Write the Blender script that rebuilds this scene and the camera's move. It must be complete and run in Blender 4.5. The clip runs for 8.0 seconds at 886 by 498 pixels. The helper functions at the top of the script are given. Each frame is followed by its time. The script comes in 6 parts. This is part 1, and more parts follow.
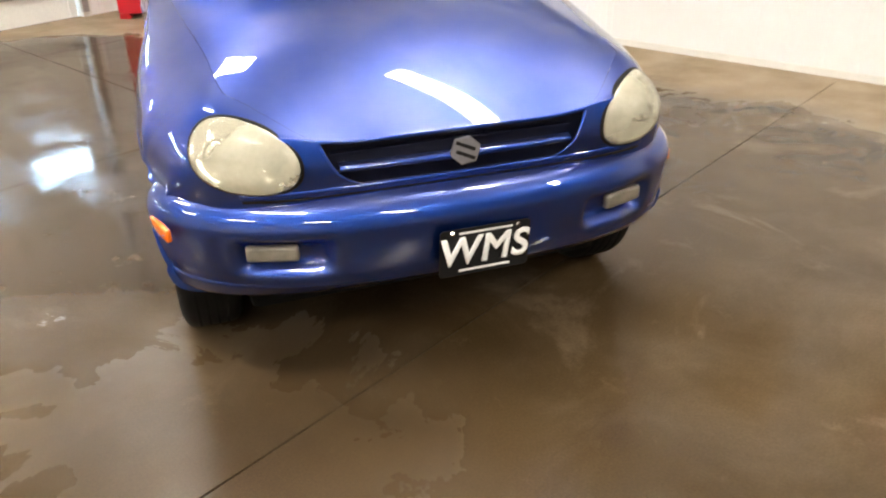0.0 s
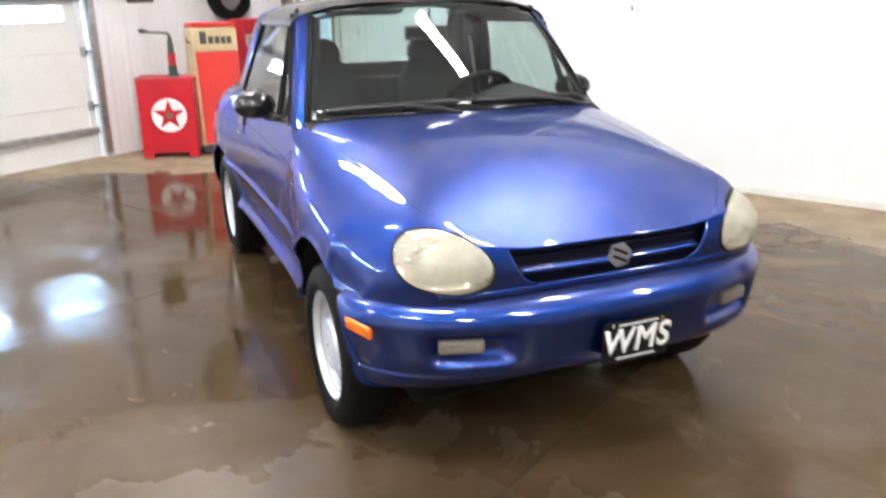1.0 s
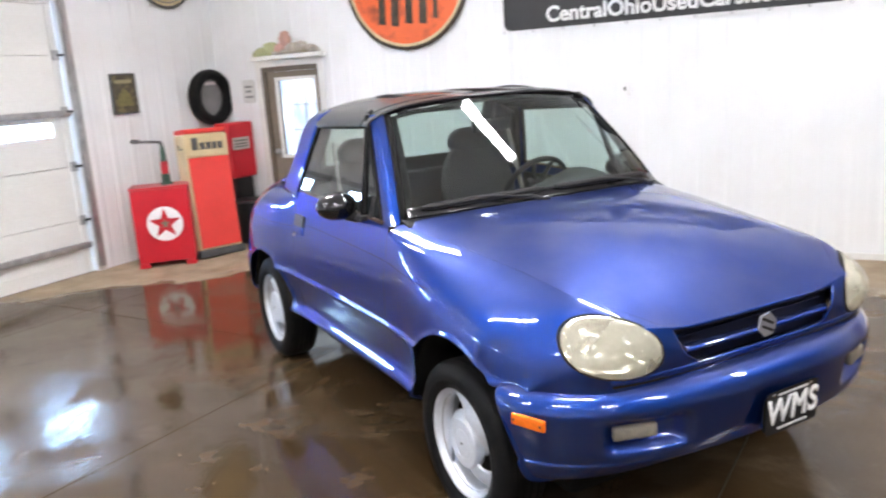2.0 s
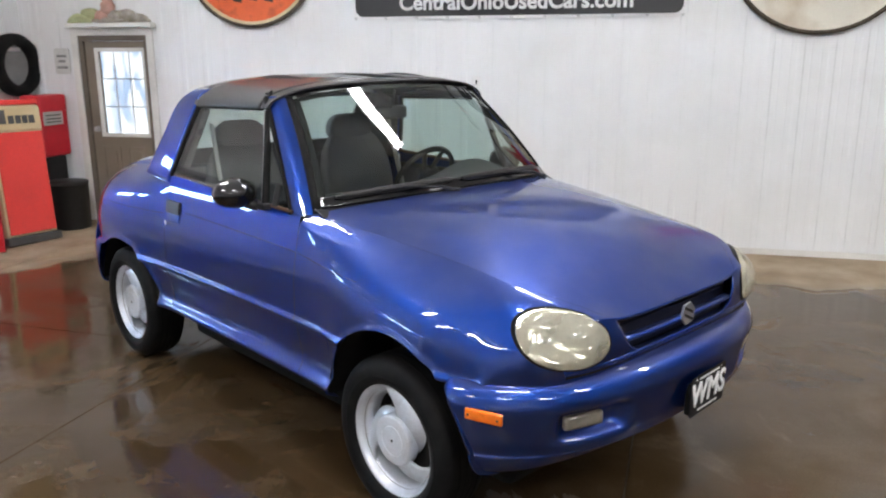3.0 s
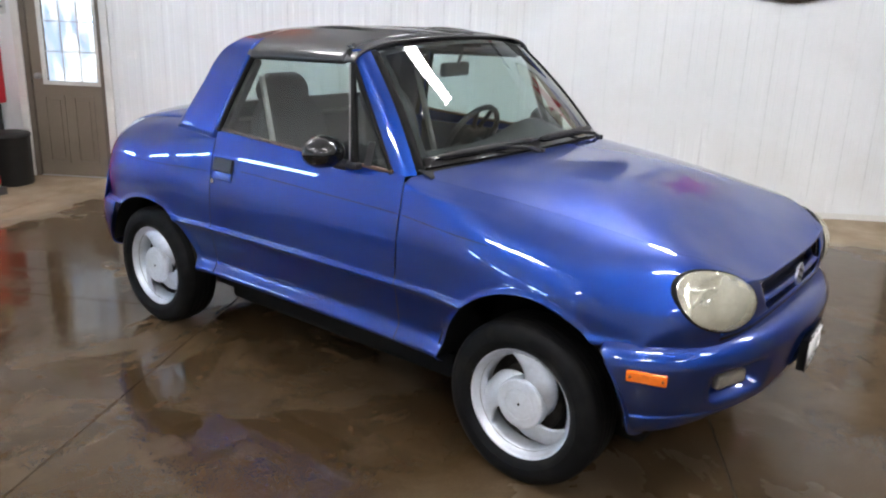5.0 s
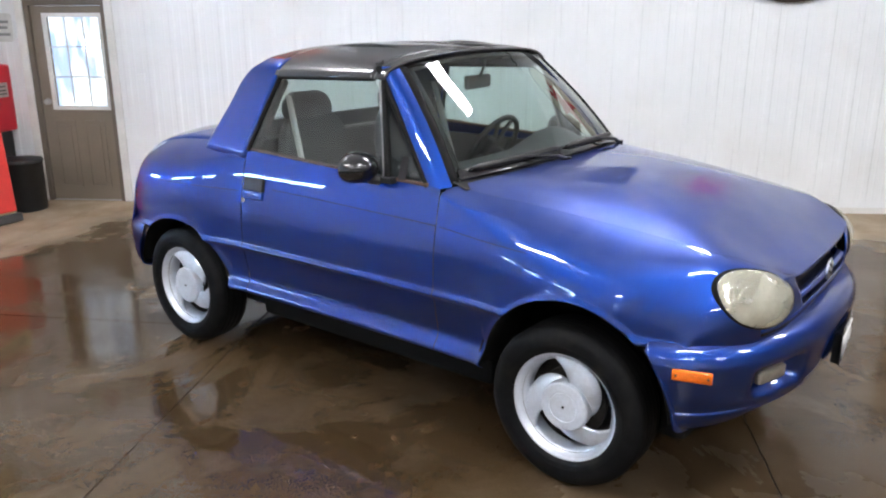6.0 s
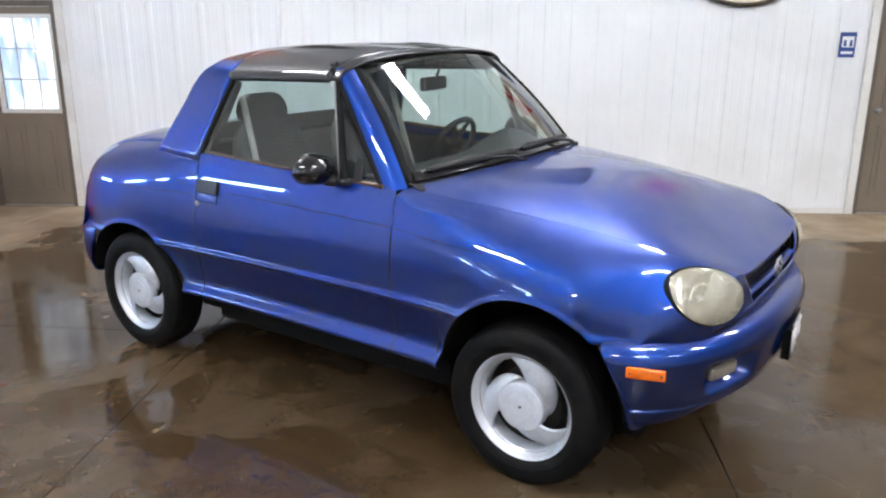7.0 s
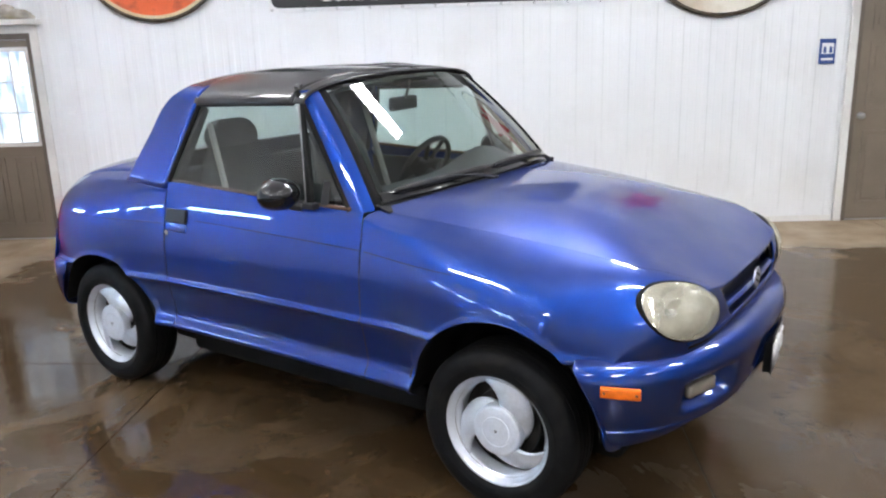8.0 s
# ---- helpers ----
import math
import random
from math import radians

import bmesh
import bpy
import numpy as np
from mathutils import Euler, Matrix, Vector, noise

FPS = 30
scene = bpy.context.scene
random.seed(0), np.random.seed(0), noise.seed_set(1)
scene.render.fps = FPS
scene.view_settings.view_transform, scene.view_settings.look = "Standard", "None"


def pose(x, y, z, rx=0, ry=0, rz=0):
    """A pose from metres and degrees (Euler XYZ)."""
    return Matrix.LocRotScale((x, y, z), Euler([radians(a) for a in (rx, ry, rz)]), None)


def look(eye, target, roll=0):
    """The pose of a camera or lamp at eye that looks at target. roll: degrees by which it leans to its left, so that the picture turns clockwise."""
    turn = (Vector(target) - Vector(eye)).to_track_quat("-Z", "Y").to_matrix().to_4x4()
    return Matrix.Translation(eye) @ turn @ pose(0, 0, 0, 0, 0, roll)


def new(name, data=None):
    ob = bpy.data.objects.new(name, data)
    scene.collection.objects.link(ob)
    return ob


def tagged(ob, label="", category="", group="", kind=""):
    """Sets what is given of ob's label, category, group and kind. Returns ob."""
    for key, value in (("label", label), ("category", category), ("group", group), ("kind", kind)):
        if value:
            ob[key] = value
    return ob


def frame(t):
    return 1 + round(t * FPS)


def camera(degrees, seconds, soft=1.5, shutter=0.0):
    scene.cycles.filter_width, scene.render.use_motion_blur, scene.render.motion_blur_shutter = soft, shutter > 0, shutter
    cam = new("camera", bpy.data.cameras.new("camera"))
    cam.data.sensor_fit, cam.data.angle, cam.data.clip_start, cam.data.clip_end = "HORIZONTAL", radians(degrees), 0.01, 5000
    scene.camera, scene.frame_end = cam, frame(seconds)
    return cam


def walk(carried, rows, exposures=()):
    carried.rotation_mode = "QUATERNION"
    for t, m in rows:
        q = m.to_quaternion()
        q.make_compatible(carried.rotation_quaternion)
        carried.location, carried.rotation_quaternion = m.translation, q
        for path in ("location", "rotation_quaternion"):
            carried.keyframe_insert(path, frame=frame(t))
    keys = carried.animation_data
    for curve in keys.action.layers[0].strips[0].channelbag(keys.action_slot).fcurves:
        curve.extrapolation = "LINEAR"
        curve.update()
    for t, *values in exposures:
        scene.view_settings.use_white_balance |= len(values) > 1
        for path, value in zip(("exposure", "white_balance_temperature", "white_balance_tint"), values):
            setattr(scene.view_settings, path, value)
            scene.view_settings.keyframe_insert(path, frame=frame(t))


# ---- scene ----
cam = camera(58.8, 8.0, soft=2.1, shutter=0.3)
PATH = [
    (0, (-0.692, -2.557, 1.528), (-0.134, -0.883, 0.586), -0.9),
    (0.2, (-0.782, -2.642, 1.550), (-0.122, -0.979, 0.657), 1.4),
    (0.5, (-1.026, -2.721, 1.542), (-0.148, -1.075, 0.822), 2.2),
    (0.8, (-1.348, -2.699, 1.554), (-0.523, -1.034, 0.815), -0.8),
    (1, (-1.464, -2.643, 1.572), (-0.714, -0.899, 0.944), -0.3),
    (1.2, (-1.582, -2.583, 1.579), (-0.856, -0.815, 0.991), -1.6),
    (1.5, (-1.792, -2.454, 1.602), (-1.016, -0.700, 1.036), -4.6),
    (1.8, (-1.948, -2.339, 1.632), (-1.165, -0.575, 1.110), -4.4),
    (2, (-2.081, -2.329, 1.621), (-1.153, -0.610, 1.192), -3.8),
    (2.2, (-2.199, -2.322, 1.642), (-1.152, -0.685, 1.168), -2.8),
    (3.3, (-2.522, -1.830, 1.625), (-1.150, -0.449, 1.168), 0.0),
    (3.5, (-2.621, -1.758, 1.621), (-1.252, -0.369, 1.175), -0.5),
    (4, (-2.819, -1.606, 1.659), (-1.372, -0.305, 1.199), 1.8),
    (4.5, (-2.829, -1.488, 1.648), (-1.406, -0.177, 1.142), 0.9),
    (5, (-2.961, -1.307, 1.627), (-1.446, -0.136, 1.049), 2.1),
    (5.2, (-3.020, -1.249, 1.638), (-1.508, -0.068, 1.074), -0.5),
    (6.3, (-3.110, -1.215, 1.650), (-1.570, -0.065, 1.097), 0.5),
    (6.5, (-3.107, -1.212, 1.647), (-1.550, -0.083, 1.096), 0.6),
    (7, (-3.090, -1.239, 1.641), (-1.507, -0.147, 1.092), 0.2),
    (7.5, (-3.061, -1.259, 1.642), (-1.431, -0.235, 1.100), 0.1),
    (8, (-2.974, -1.289, 1.628), (-1.377, -0.194, 1.127), -1.7),
]
walk(cam, [(t, look(eye, target, roll)) for t, eye, target, roll in PATH],
     [(0.0, 0.56, 8100, 12), (0.5, 0.64, 7500, 11), (1.0, 0.60, 7000, 13), (1.5, 0.53, 6800, 14), (2.0, 0.40, 6800, 15), (3.3, -0.18, 6800, 13), (5.2, 0.02, 6650, 13), (6.5, 0.16, 6550, 13), (8.0, 0.12, 6550, 13)])

# ---------- light, exposure ----------
world = bpy.data.worlds.new("world")
scene.world = world
world.use_nodes = True
_wn = world.node_tree.nodes
_sky = _wn.new("ShaderNodeTexSky")
_sky.sky_type = "NISHITA"
_sky.sun_disc = False
_sky.sun_elevation, _sky.sun_rotation = radians(35), radians(200)
world.node_tree.links.new(_sky.outputs[0], _wn["Background"].inputs[0])
_wn["Background"].inputs[1].default_value = 0.1
TUBE_LIGHT = 93.0
DAY_LIGHT = 1.6
scene.view_settings.exposure = 0.0

# ---------- small helpers ----------
ROOM_TURN, SLAB_TURN = 32.9, 29.5
RM = pose(0, 0, 0, 0, 0, ROOM_TURN)


def pchip(x, xs, ys):
    """Smooth interpolation through a short table without overshoot."""
    xs, ys = np.asarray(xs, float), np.asarray(ys, float)
    h, d = np.diff(xs), np.diff(ys) / np.diff(xs)
    s = np.zeros(len(xs))
    for i in range(1, len(xs) - 1):
        if d[i - 1] * d[i] > 0:
            w1, w2 = 2 * h[i] + h[i - 1], h[i] + 2 * h[i - 1]
            s[i] = (w1 + w2) / (w1 / d[i - 1] + w2 / d[i])
    s[0], s[-1] = d[0], d[-1]
    x = np.clip(np.asarray(x, float), xs[0], xs[-1])
    i = np.clip(np.searchsorted(xs, x) - 1, 0, len(h) - 1)
    t = (x - xs[i]) / h[i]
    return ((1 + 2 * t) * (1 - t) ** 2 * ys[i] + t * (1 - t) ** 2 * h[i] * s[i]
            + t * t * (3 - 2 * t) * ys[i + 1] + t * t * (t - 1) * h[i] * s[i + 1])


def link(name, me, material, parent=None, label="", smooth=False, m=None):
    ob = new(name, me)
    if material:
        me.materials.append(material)
    if smooth:
        me.polygons.foreach_set("use_smooth", [True] * len(me.polygons))
    if parent:
        ob.parent = parent
    if m is not None:
        ob.matrix_basis = m
    if label:
        ob["label"] = label
    return ob


def part(name, bm, material, parent, label="", smooth=False, m=None):
    me = bpy.data.meshes.new(name)
    bm.to_mesh(me)
    bm.free()
    return link(name, me, material, parent, label, smooth, m)


def surf(name, P, material, parent=None, label="", keep=None, thick=0.0, m=None, flip=False, wrap=False):
    """A smooth sheet from a grid of points; keep(i, j) picks its faces."""
    n, k = P.shape[:2]
    faces = []
    for i in range(n - 1):
        for j in range(k if wrap else k - 1):
            if keep is None or keep(i, j):
                j2 = (j + 1) % k
                f = (i * k + j, i * k + j2, (i + 1) * k + j2, (i + 1) * k + j)
                faces.append(f[::-1] if flip else f)
    me = bpy.data.meshes.new(name)
    me.from_pydata(P.reshape(-1, 3).tolist(), [], faces)
    bm = bmesh.new()
    bm.from_mesh(me)
    bmesh.ops.remove_doubles(bm, verts=bm.verts, dist=0.0002)
    bmesh.ops.delete(bm, geom=[v for v in bm.verts if not v.link_faces], context="VERTS")
    bmesh.ops.recalc_face_normals(bm, faces=bm.faces)
    bm.to_mesh(me)
    bm.free()
    ob = link(name, me, material, parent, label, True, m)
    if thick:
        s = ob.modifiers.new("thickness", "SOLIDIFY")
        s.thickness, s.offset = thick, 0
    return ob


def add_box(bm, lo, hi, bevel=0.0, m=None):
    r = bmesh.ops.create_cube(bm, size=1)
    c = [(a + b) / 2 for a, b in zip(lo, hi)]
    d = [abs(b - a) for a, b in zip(lo, hi)]
    bmesh.ops.transform(bm, verts=r["verts"], matrix=Matrix.LocRotScale(c, None, d))
    vs = r["verts"]
    if bevel:
        es = list({e for v in vs for e in v.link_edges})
        g = bmesh.ops.bevel(bm, geom=es, offset=bevel, segments=2, affect="EDGES", profile=0.6)
        vs = list({v for f in g["faces"] for v in f.verts} | {v for v in vs if v.is_valid})
    if m is not None:
        bmesh.ops.transform(bm, verts=vs, matrix=m)
    return bm


def box(lo, hi, bevel=0.0, m=None):
    return add_box(bmesh.new(), lo, hi, bevel, m)


def tube(points, radius, sides=10, closed=False):
    """A round bar along a line of points; radius may be one number or one for each point."""
    bm = bmesh.new()
    pts = [Vector(p) for p in points]
    n = len(pts)
    rads = [radius] * n if isinstance(radius, (int, float)) else radius
    rings = []
    for i, p in enumerate(pts):
        a = pts[(i - 1) % n] if closed or i else p
        b = pts[(i + 1) % n] if closed or i < n - 1 else p
        d = (b - a).normalized()
        up = Vector((0, 0, 1)) if abs(d.z) < 0.95 else Vector((1, 0, 0))
        s = d.cross(up).normalized()
        u = s.cross(d)
        rings.append([bm.verts.new(p + rads[i] * (math.cos(q) * s + math.sin(q) * u))
                      for q in (2 * math.pi * k / sides for k in range(sides))])
    for i in range(n if closed else n - 1):
        r1, r2 = rings[i], rings[(i + 1) % n]
        for k in range(sides):
            bm.faces.new((r1[k], r1[(k + 1) % sides], r2[(k + 1) % sides], r2[k]))
    if not closed:
        bm.faces.new(rings[0][::-1])
        bm.faces.new(rings[-1])
    bmesh.ops.recalc_face_normals(bm, faces=bm.faces)
    return bm


def lathe(profile, sides=48, axis="x", closed=False):
    """Turns (radius, along) pairs round an axis."""
    bm = bmesh.new()
    rings = []
    for r, h in profile:
        ring = []
        for k in range(sides):
            q = 2 * math.pi * k / sides
            a, b = r * math.cos(q), r * math.sin(q)
            ring.append(bm.verts.new((h, a, b) if axis == "x" else (a, h, b) if axis == "y" else (a, b, h)))
        rings.append(ring)
    n = len(rings)
    for i in range(n if closed else n - 1):
        r1, r2 = rings[i], rings[(i + 1) % n]
        for k in range(sides):
            bm.faces.new((r1[k], r1[(k + 1) % sides], r2[(k + 1) % sides], r2[k]))
    bmesh.ops.remove_doubles(bm, verts=bm.verts, dist=0.0004)
    bmesh.ops.recalc_face_normals(bm, faces=bm.faces)
    return bm


def outline(pts, depth, axis="y"):
    """A flat shape from 2D points, with depth; its plane is x-z (axis y), y-z (x) or x-y (z)."""
    bm = bmesh.new()
    put = {"y": lambda a, b: (a, 0, b), "x": lambda a, b: (0, a, b), "z": lambda a, b: (a, b, 0)}[axis]
    f = bm.faces.new([bm.verts.new(put(a, b)) for a, b in pts])
    g = bmesh.ops.extrude_face_region(bm, geom=[f])
    d = {"y": (0, depth, 0), "x": (depth, 0, 0), "z": (0, 0, depth)}[axis]
    bmesh.ops.translate(bm, verts=[v for v in g["geom"] if isinstance(v, bmesh.types.BMVert)], vec=d)
    bmesh.ops.recalc_face_normals(bm, faces=bm.faces)
    return bm


def disc_points(r, n=48, rz=None):
    return [(r * math.cos(2 * math.pi * k / n), (rz or r) * math.sin(2 * math.pi * k / n)) for k in range(n)]


def star_points(r, inner=0.4, turn=90):
    return [((r if k % 2 == 0 else r * inner) * math.cos(radians(turn + 36 * k)),
             (r if k % 2 == 0 else r * inner) * math.sin(radians(turn + 36 * k))) for k in range(10)]


def plate_with_holes(x0, x1, z0, z1, holes, y0, y1):
    """A slab in the x-z plane from y0 to y1, with rectangular openings (x0, x1, z0, z1)."""
    bm = bmesh.new()
    xs = sorted({x0, x1, *[h[0] for h in holes], *[h[1] for h in holes]})
    zs = sorted({z0, z1, *[h[2] for h in holes], *[h[3] for h in holes]})
    solid = {}
    for i in range(len(xs) - 1):
        for j in range(len(zs) - 1):
            cx, cz = (xs[i] + xs[i + 1]) / 2, (zs[j] + zs[j + 1]) / 2
            solid[i, j] = not any(h[0] < cx < h[1] and h[2] < cz < h[3] for h in holes)
    vs = {}

    def v(i, j, y):
        if (i, j, y) not in vs:
            vs[i, j, y] = bm.verts.new((xs[i], y, zs[j]))
        return vs[i, j, y]
    for (i, j), ok in solid.items():
        if not ok:
            continue
        for y in (y0, y1):
            bm.faces.new([v(i, j, y), v(i + 1, j, y), v(i + 1, j + 1, y), v(i, j + 1, y)])
        for di, dj, a, b in ((-1, 0, (i, j), (i, j + 1)), (1, 0, (i + 1, j), (i + 1, j + 1)),
                             (0, -1, (i, j), (i + 1, j)), (0, 1, (i, j + 1), (i + 1, j + 1))):
            if not solid.get((i + di, j + dj), False):
                bm.faces.new([v(*a, y0), v(*b, y0), v(*b, y1), v(*a, y1)])
    bmesh.ops.recalc_face_normals(bm, faces=bm.faces)
    return bm


def letters(text, size, depth=0.002, spacing=1.0, bold=0.016, slant=0.0):
    """Built-in letters as a mesh, centred, lying in the x-y plane."""
    cu = bpy.data.curves.new("letters", "FONT")
    cu.body, cu.size, cu.extrude, cu.align_x, cu.align_y = text, size, depth, "CENTER", "CENTER"
    cu.space_character, cu.bevel_depth, cu.bevel_resolution = spacing, size * bold, 0
    ob = bpy.data.objects.new("letters", cu)
    scene.collection.objects.link(ob)
    bpy.context.view_layer.update()
    me = bpy.data.meshes.new_from_object(ob.evaluated_get(bpy.context.evaluated_depsgraph_get()))
    bpy.data.objects.remove(ob)
    for v in me.vertices:
        v.co.x += slant * v.co.y
    return me


def thing(name, label, category, m=None, group="", kind=""):
    ob = new(name)
    if m is not None:
        ob.matrix_basis = m
    return tagged(ob, label, category, group, kind)


# ---------- materials ----------
def mat(name, col, rough=0.5, metal=0.0, var=0.12, scale=6.0, fine=0.05, fscale=90.0, bump=0.0, bscale=120.0,
        rvar=0.0, coat=0.0, coat_rough=0.03, spec=0.5, trans=0.0, ior=1.45, stain=None, sscale=2.0, samount=0.4):
    ma = bpy.data.materials.new(name)
    ma.use_nodes = True
    nt = ma.node_tree
    N, L = nt.nodes, nt.links
    bs = N["Principled BSDF"]
    tc = N.new("ShaderNodeTexCoord")

    def noise_tex(s, detail=5.0):
        t = N.new("ShaderNodeTexNoise")
        t.inputs["Scale"].default_value, t.inputs["Detail"].default_value = s, detail
        L.new(tc.outputs["Object"], t.inputs["Vector"])
        return t

    def maprange(src, lo, hi, a=0.3, b=0.7):
        r = N.new("ShaderNodeMapRange")
        r.inputs["From Min"].default_value, r.inputs["From Max"].default_value = a, b
        r.inputs["To Min"].default_value, r.inputs["To Max"].default_value = lo, hi
        L.new(src, r.inputs["Value"])
        return r.outputs["Result"]
    n1, n2 = noise_tex(scale), noise_tex(fscale, 3.0)
    v1, v2 = maprange(n1.outputs[0], 1 - var, 1 + var), maprange(n2.outputs[0], 1 - fine, 1 + fine)
    mul = N.new("ShaderNodeMath")
    mul.operation = "MULTIPLY"
    L.new(v1, mul.inputs[0]), L.new(v2, mul.inputs[1])
    sc = N.new("ShaderNodeVectorMath")
    sc.operation = "SCALE"
    sc.inputs[0].default_value = col
    L.new(mul.outputs[0], sc.inputs["Scale"])
    out = sc.outputs[0]
    if stain:
        n3 = noise_tex(sscale, 8.0)
        f = maprange(n3.outputs[0], 0, samount, 0.5, 0.68)
        mx = N.new("ShaderNodeMix")
        mx.data_type = "RGBA"
        L.new(f, mx.inputs[0]), L.new(out, mx.inputs[6])
        mx.inputs[7].default_value = (*stain, 1)
        out = mx.outputs[2]
    L.new(out, bs.inputs["Base Color"])
    bs.inputs["Metallic"].default_value = metal
    if rvar:
        L.new(maprange(n1.outputs[0], max(rough - rvar, 0.01), rough + rvar), bs.inputs["Roughness"])
    else:
        bs.inputs["Roughness"].default_value = rough
    bs.inputs["Coat Weight"].default_value, bs.inputs["Coat Roughness"].default_value = coat, coat_rough
    bs.inputs["Specular IOR Level"].default_value = spec
    bs.inputs["Transmission Weight"].default_value, bs.inputs["IOR"].default_value = trans, ior
    if bump:
        n4 = noise_tex(bscale, 4.0)
        bp = N.new("ShaderNodeBump")
        bp.inputs["Strength"].default_value, bp.inputs["Distance"].default_value = bump, 0.004
        L.new(n4.outputs[0], bp.inputs["Height"]), L.new(bp.outputs[0], bs.inputs["Normal"])
    return ma


def glow(name, col, strength):
    ma = bpy.data.materials.new(name)
    ma.use_nodes = True
    bs = ma.node_tree.nodes["Principled BSDF"]
    bs.inputs["Base Color"].default_value = (0.8, 0.8, 0.8, 1)
    bs.inputs["Emission Color"].default_value, bs.inputs["Emission Strength"].default_value = (*col, 1), strength
    return ma


def glass(name, tint, gloss=0.02):
    """Thin automotive or window glass: clear with a tint, and mirror-like at the surface."""
    ma = bpy.data.materials.new(name)
    ma.use_nodes = True
    nt = ma.node_tree
    N, L = nt.nodes, nt.links
    N.remove(N["Principled BSDF"])
    tr, gl, mx = N.new("ShaderNodeBsdfTransparent"), N.new("ShaderNodeBsdfGlossy"), N.new("ShaderNodeMixShader")
    tr.inputs[0].default_value = (*tint, 1)
    gl.inputs["Roughness"].default_value = gloss
    gl.inputs[0].default_value = (1, 1, 1, 1)
    lw, pw, mr = N.new("ShaderNodeLayerWeight"), N.new("ShaderNodeMath"), N.new("ShaderNodeMapRange")
    lw.inputs[0].default_value = 0.5
    pw.operation = "POWER"
    pw.inputs[1].default_value = 4.0
    mr.inputs["To Min"].default_value, mr.inputs["To Max"].default_value = 0.075, 1.0
    L.new(lw.outputs["Facing"], pw.inputs[0]), L.new(pw.outputs[0], mr.inputs["Value"])
    L.new(mr.outputs["Result"], mx.inputs[0]), L.new(tr.outputs[0], mx.inputs[1]), L.new(gl.outputs[0], mx.inputs[2])
    L.new(mx.outputs[0], N["Material Output"].inputs[0])
    return ma


def floor_material():
    """Brown concrete, wet in puddles with drier patches; a dry band along the walls."""
    ma = bpy.data.materials.new("wet_concrete")
    ma.use_nodes = True
    nt = ma.node_tree
    N, L = nt.nodes, nt.links
    bs = N["Principled BSDF"]
    tc = N.new("ShaderNodeTexCoord")

    def tex(s, detail=6.0, dist=0.0, rough=0.55):
        t = N.new("ShaderNodeTexNoise")
        t.inputs["Scale"].default_value, t.inputs["Detail"].default_value = s, detail
        t.inputs["Distortion"].default_value, t.inputs["Roughness"].default_value = dist, rough
        L.new(tc.outputs["Object"], t.inputs["Vector"])
        return t.outputs[0]

    def rng(src, a, b, lo, hi, smooth=False):
        r = N.new("ShaderNodeMapRange")
        if smooth:
            r.interpolation_type = "SMOOTHSTEP"
        r.inputs["From Min"].default_value, r.inputs["From Max"].default_value = a, b
        r.inputs["To Min"].default_value, r.inputs["To Max"].default_value = lo, hi
        L.new(src, r.inputs["Value"])
        return r.outputs["Result"]

    def op(kind, a, b):
        n = N.new("ShaderNodeMath")
        n.operation = kind
        for i, s in enumerate((a, b)):
            if isinstance(s, (int, float)):
                n.inputs[i].default_value = s
            else:
                L.new(s, n.inputs[i])
        return n.outputs[0]

    def mix(f, a, b):
        n = N.new("ShaderNodeMix")
        n.data_type = "RGBA"
        L.new(f, n.inputs[0])
        for i, s in ((6, a), (7, b)):
            if isinstance(s, tuple):
                n.inputs[i].default_value = (*s, 1)
            else:
                L.new(s, n.inputs[i])
        return n.outputs[2]
    sep = N.new("ShaderNodeSeparateXYZ")
    L.new(tc.outputs["Object"], sep.inputs[0])
    wob = rng(tex(1.6, 5.0), 0.3, 0.7, -0.28, 0.28)
    band = op("MAXIMUM", rng(op("ADD", sep.outputs[0], wob), 2.5, 3.3, 0, 1, True), rng(op("ADD", op("ADD", sep.outputs[1], wob), op("MULTIPLY", op("MINIMUM", sep.outputs[0], 2.2), 0.85)), 5.65, 6.3, 0, 0.95, True))
    patch = rng(tex(1.15, 10.0, 0.5, 0.66), 0.52, 0.70, 0, 1, True)
    speck = rng(tex(6.0, 10.0, 0.4, 0.7), 0.54, 0.70, 0, 1, True)
    damp = op("MULTIPLY", rng(op("ADD", sep.outputs[0], op("MULTIPLY", wob, 2.0)), 0.9, 2.8, 0, 1, True), rng(tex(2.2, 9.0, 0.4, 0.65), 0.3, 0.65, 0.02, 0.12))
    # drier slab where the water has been swept off, in front of the right-hand wheel
    du, dv = op("ADD", sep.outputs[0], 1.25), op("ADD", sep.outputs[1], 0.55)
    swept = rng(op("ADD", op("SQRT", op("ADD", op("MULTIPLY", du, du), op("MULTIPLY", dv, dv)), 0.0), op("MULTIPLY", wob, 1.3)), 0.1, 1.35, 1, 0, True)
    front = op("MAXIMUM", op("MULTIPLY", swept, rng(tex(1.7, 9.0, 0.5, 0.65), 0.25, 0.75, 0.02, 0.10)), op("MULTIPLY", rng(op("ADD", sep.outputs[1], op("MULTIPLY", wob, 1.6)), -0.45, -1.4, 0, 1, True), rng(tex(1.7, 9.0, 0.5, 0.65), 0.4, 0.66, 0.03, 0.13)))
    dry = op("MAXIMUM", op("MAXIMUM", op("MAXIMUM", band, damp), front), op("MULTIPLY", patch, 0.26))
    dry = op("MAXIMUM", dry, op("MULTIPLY", speck, 0.1))
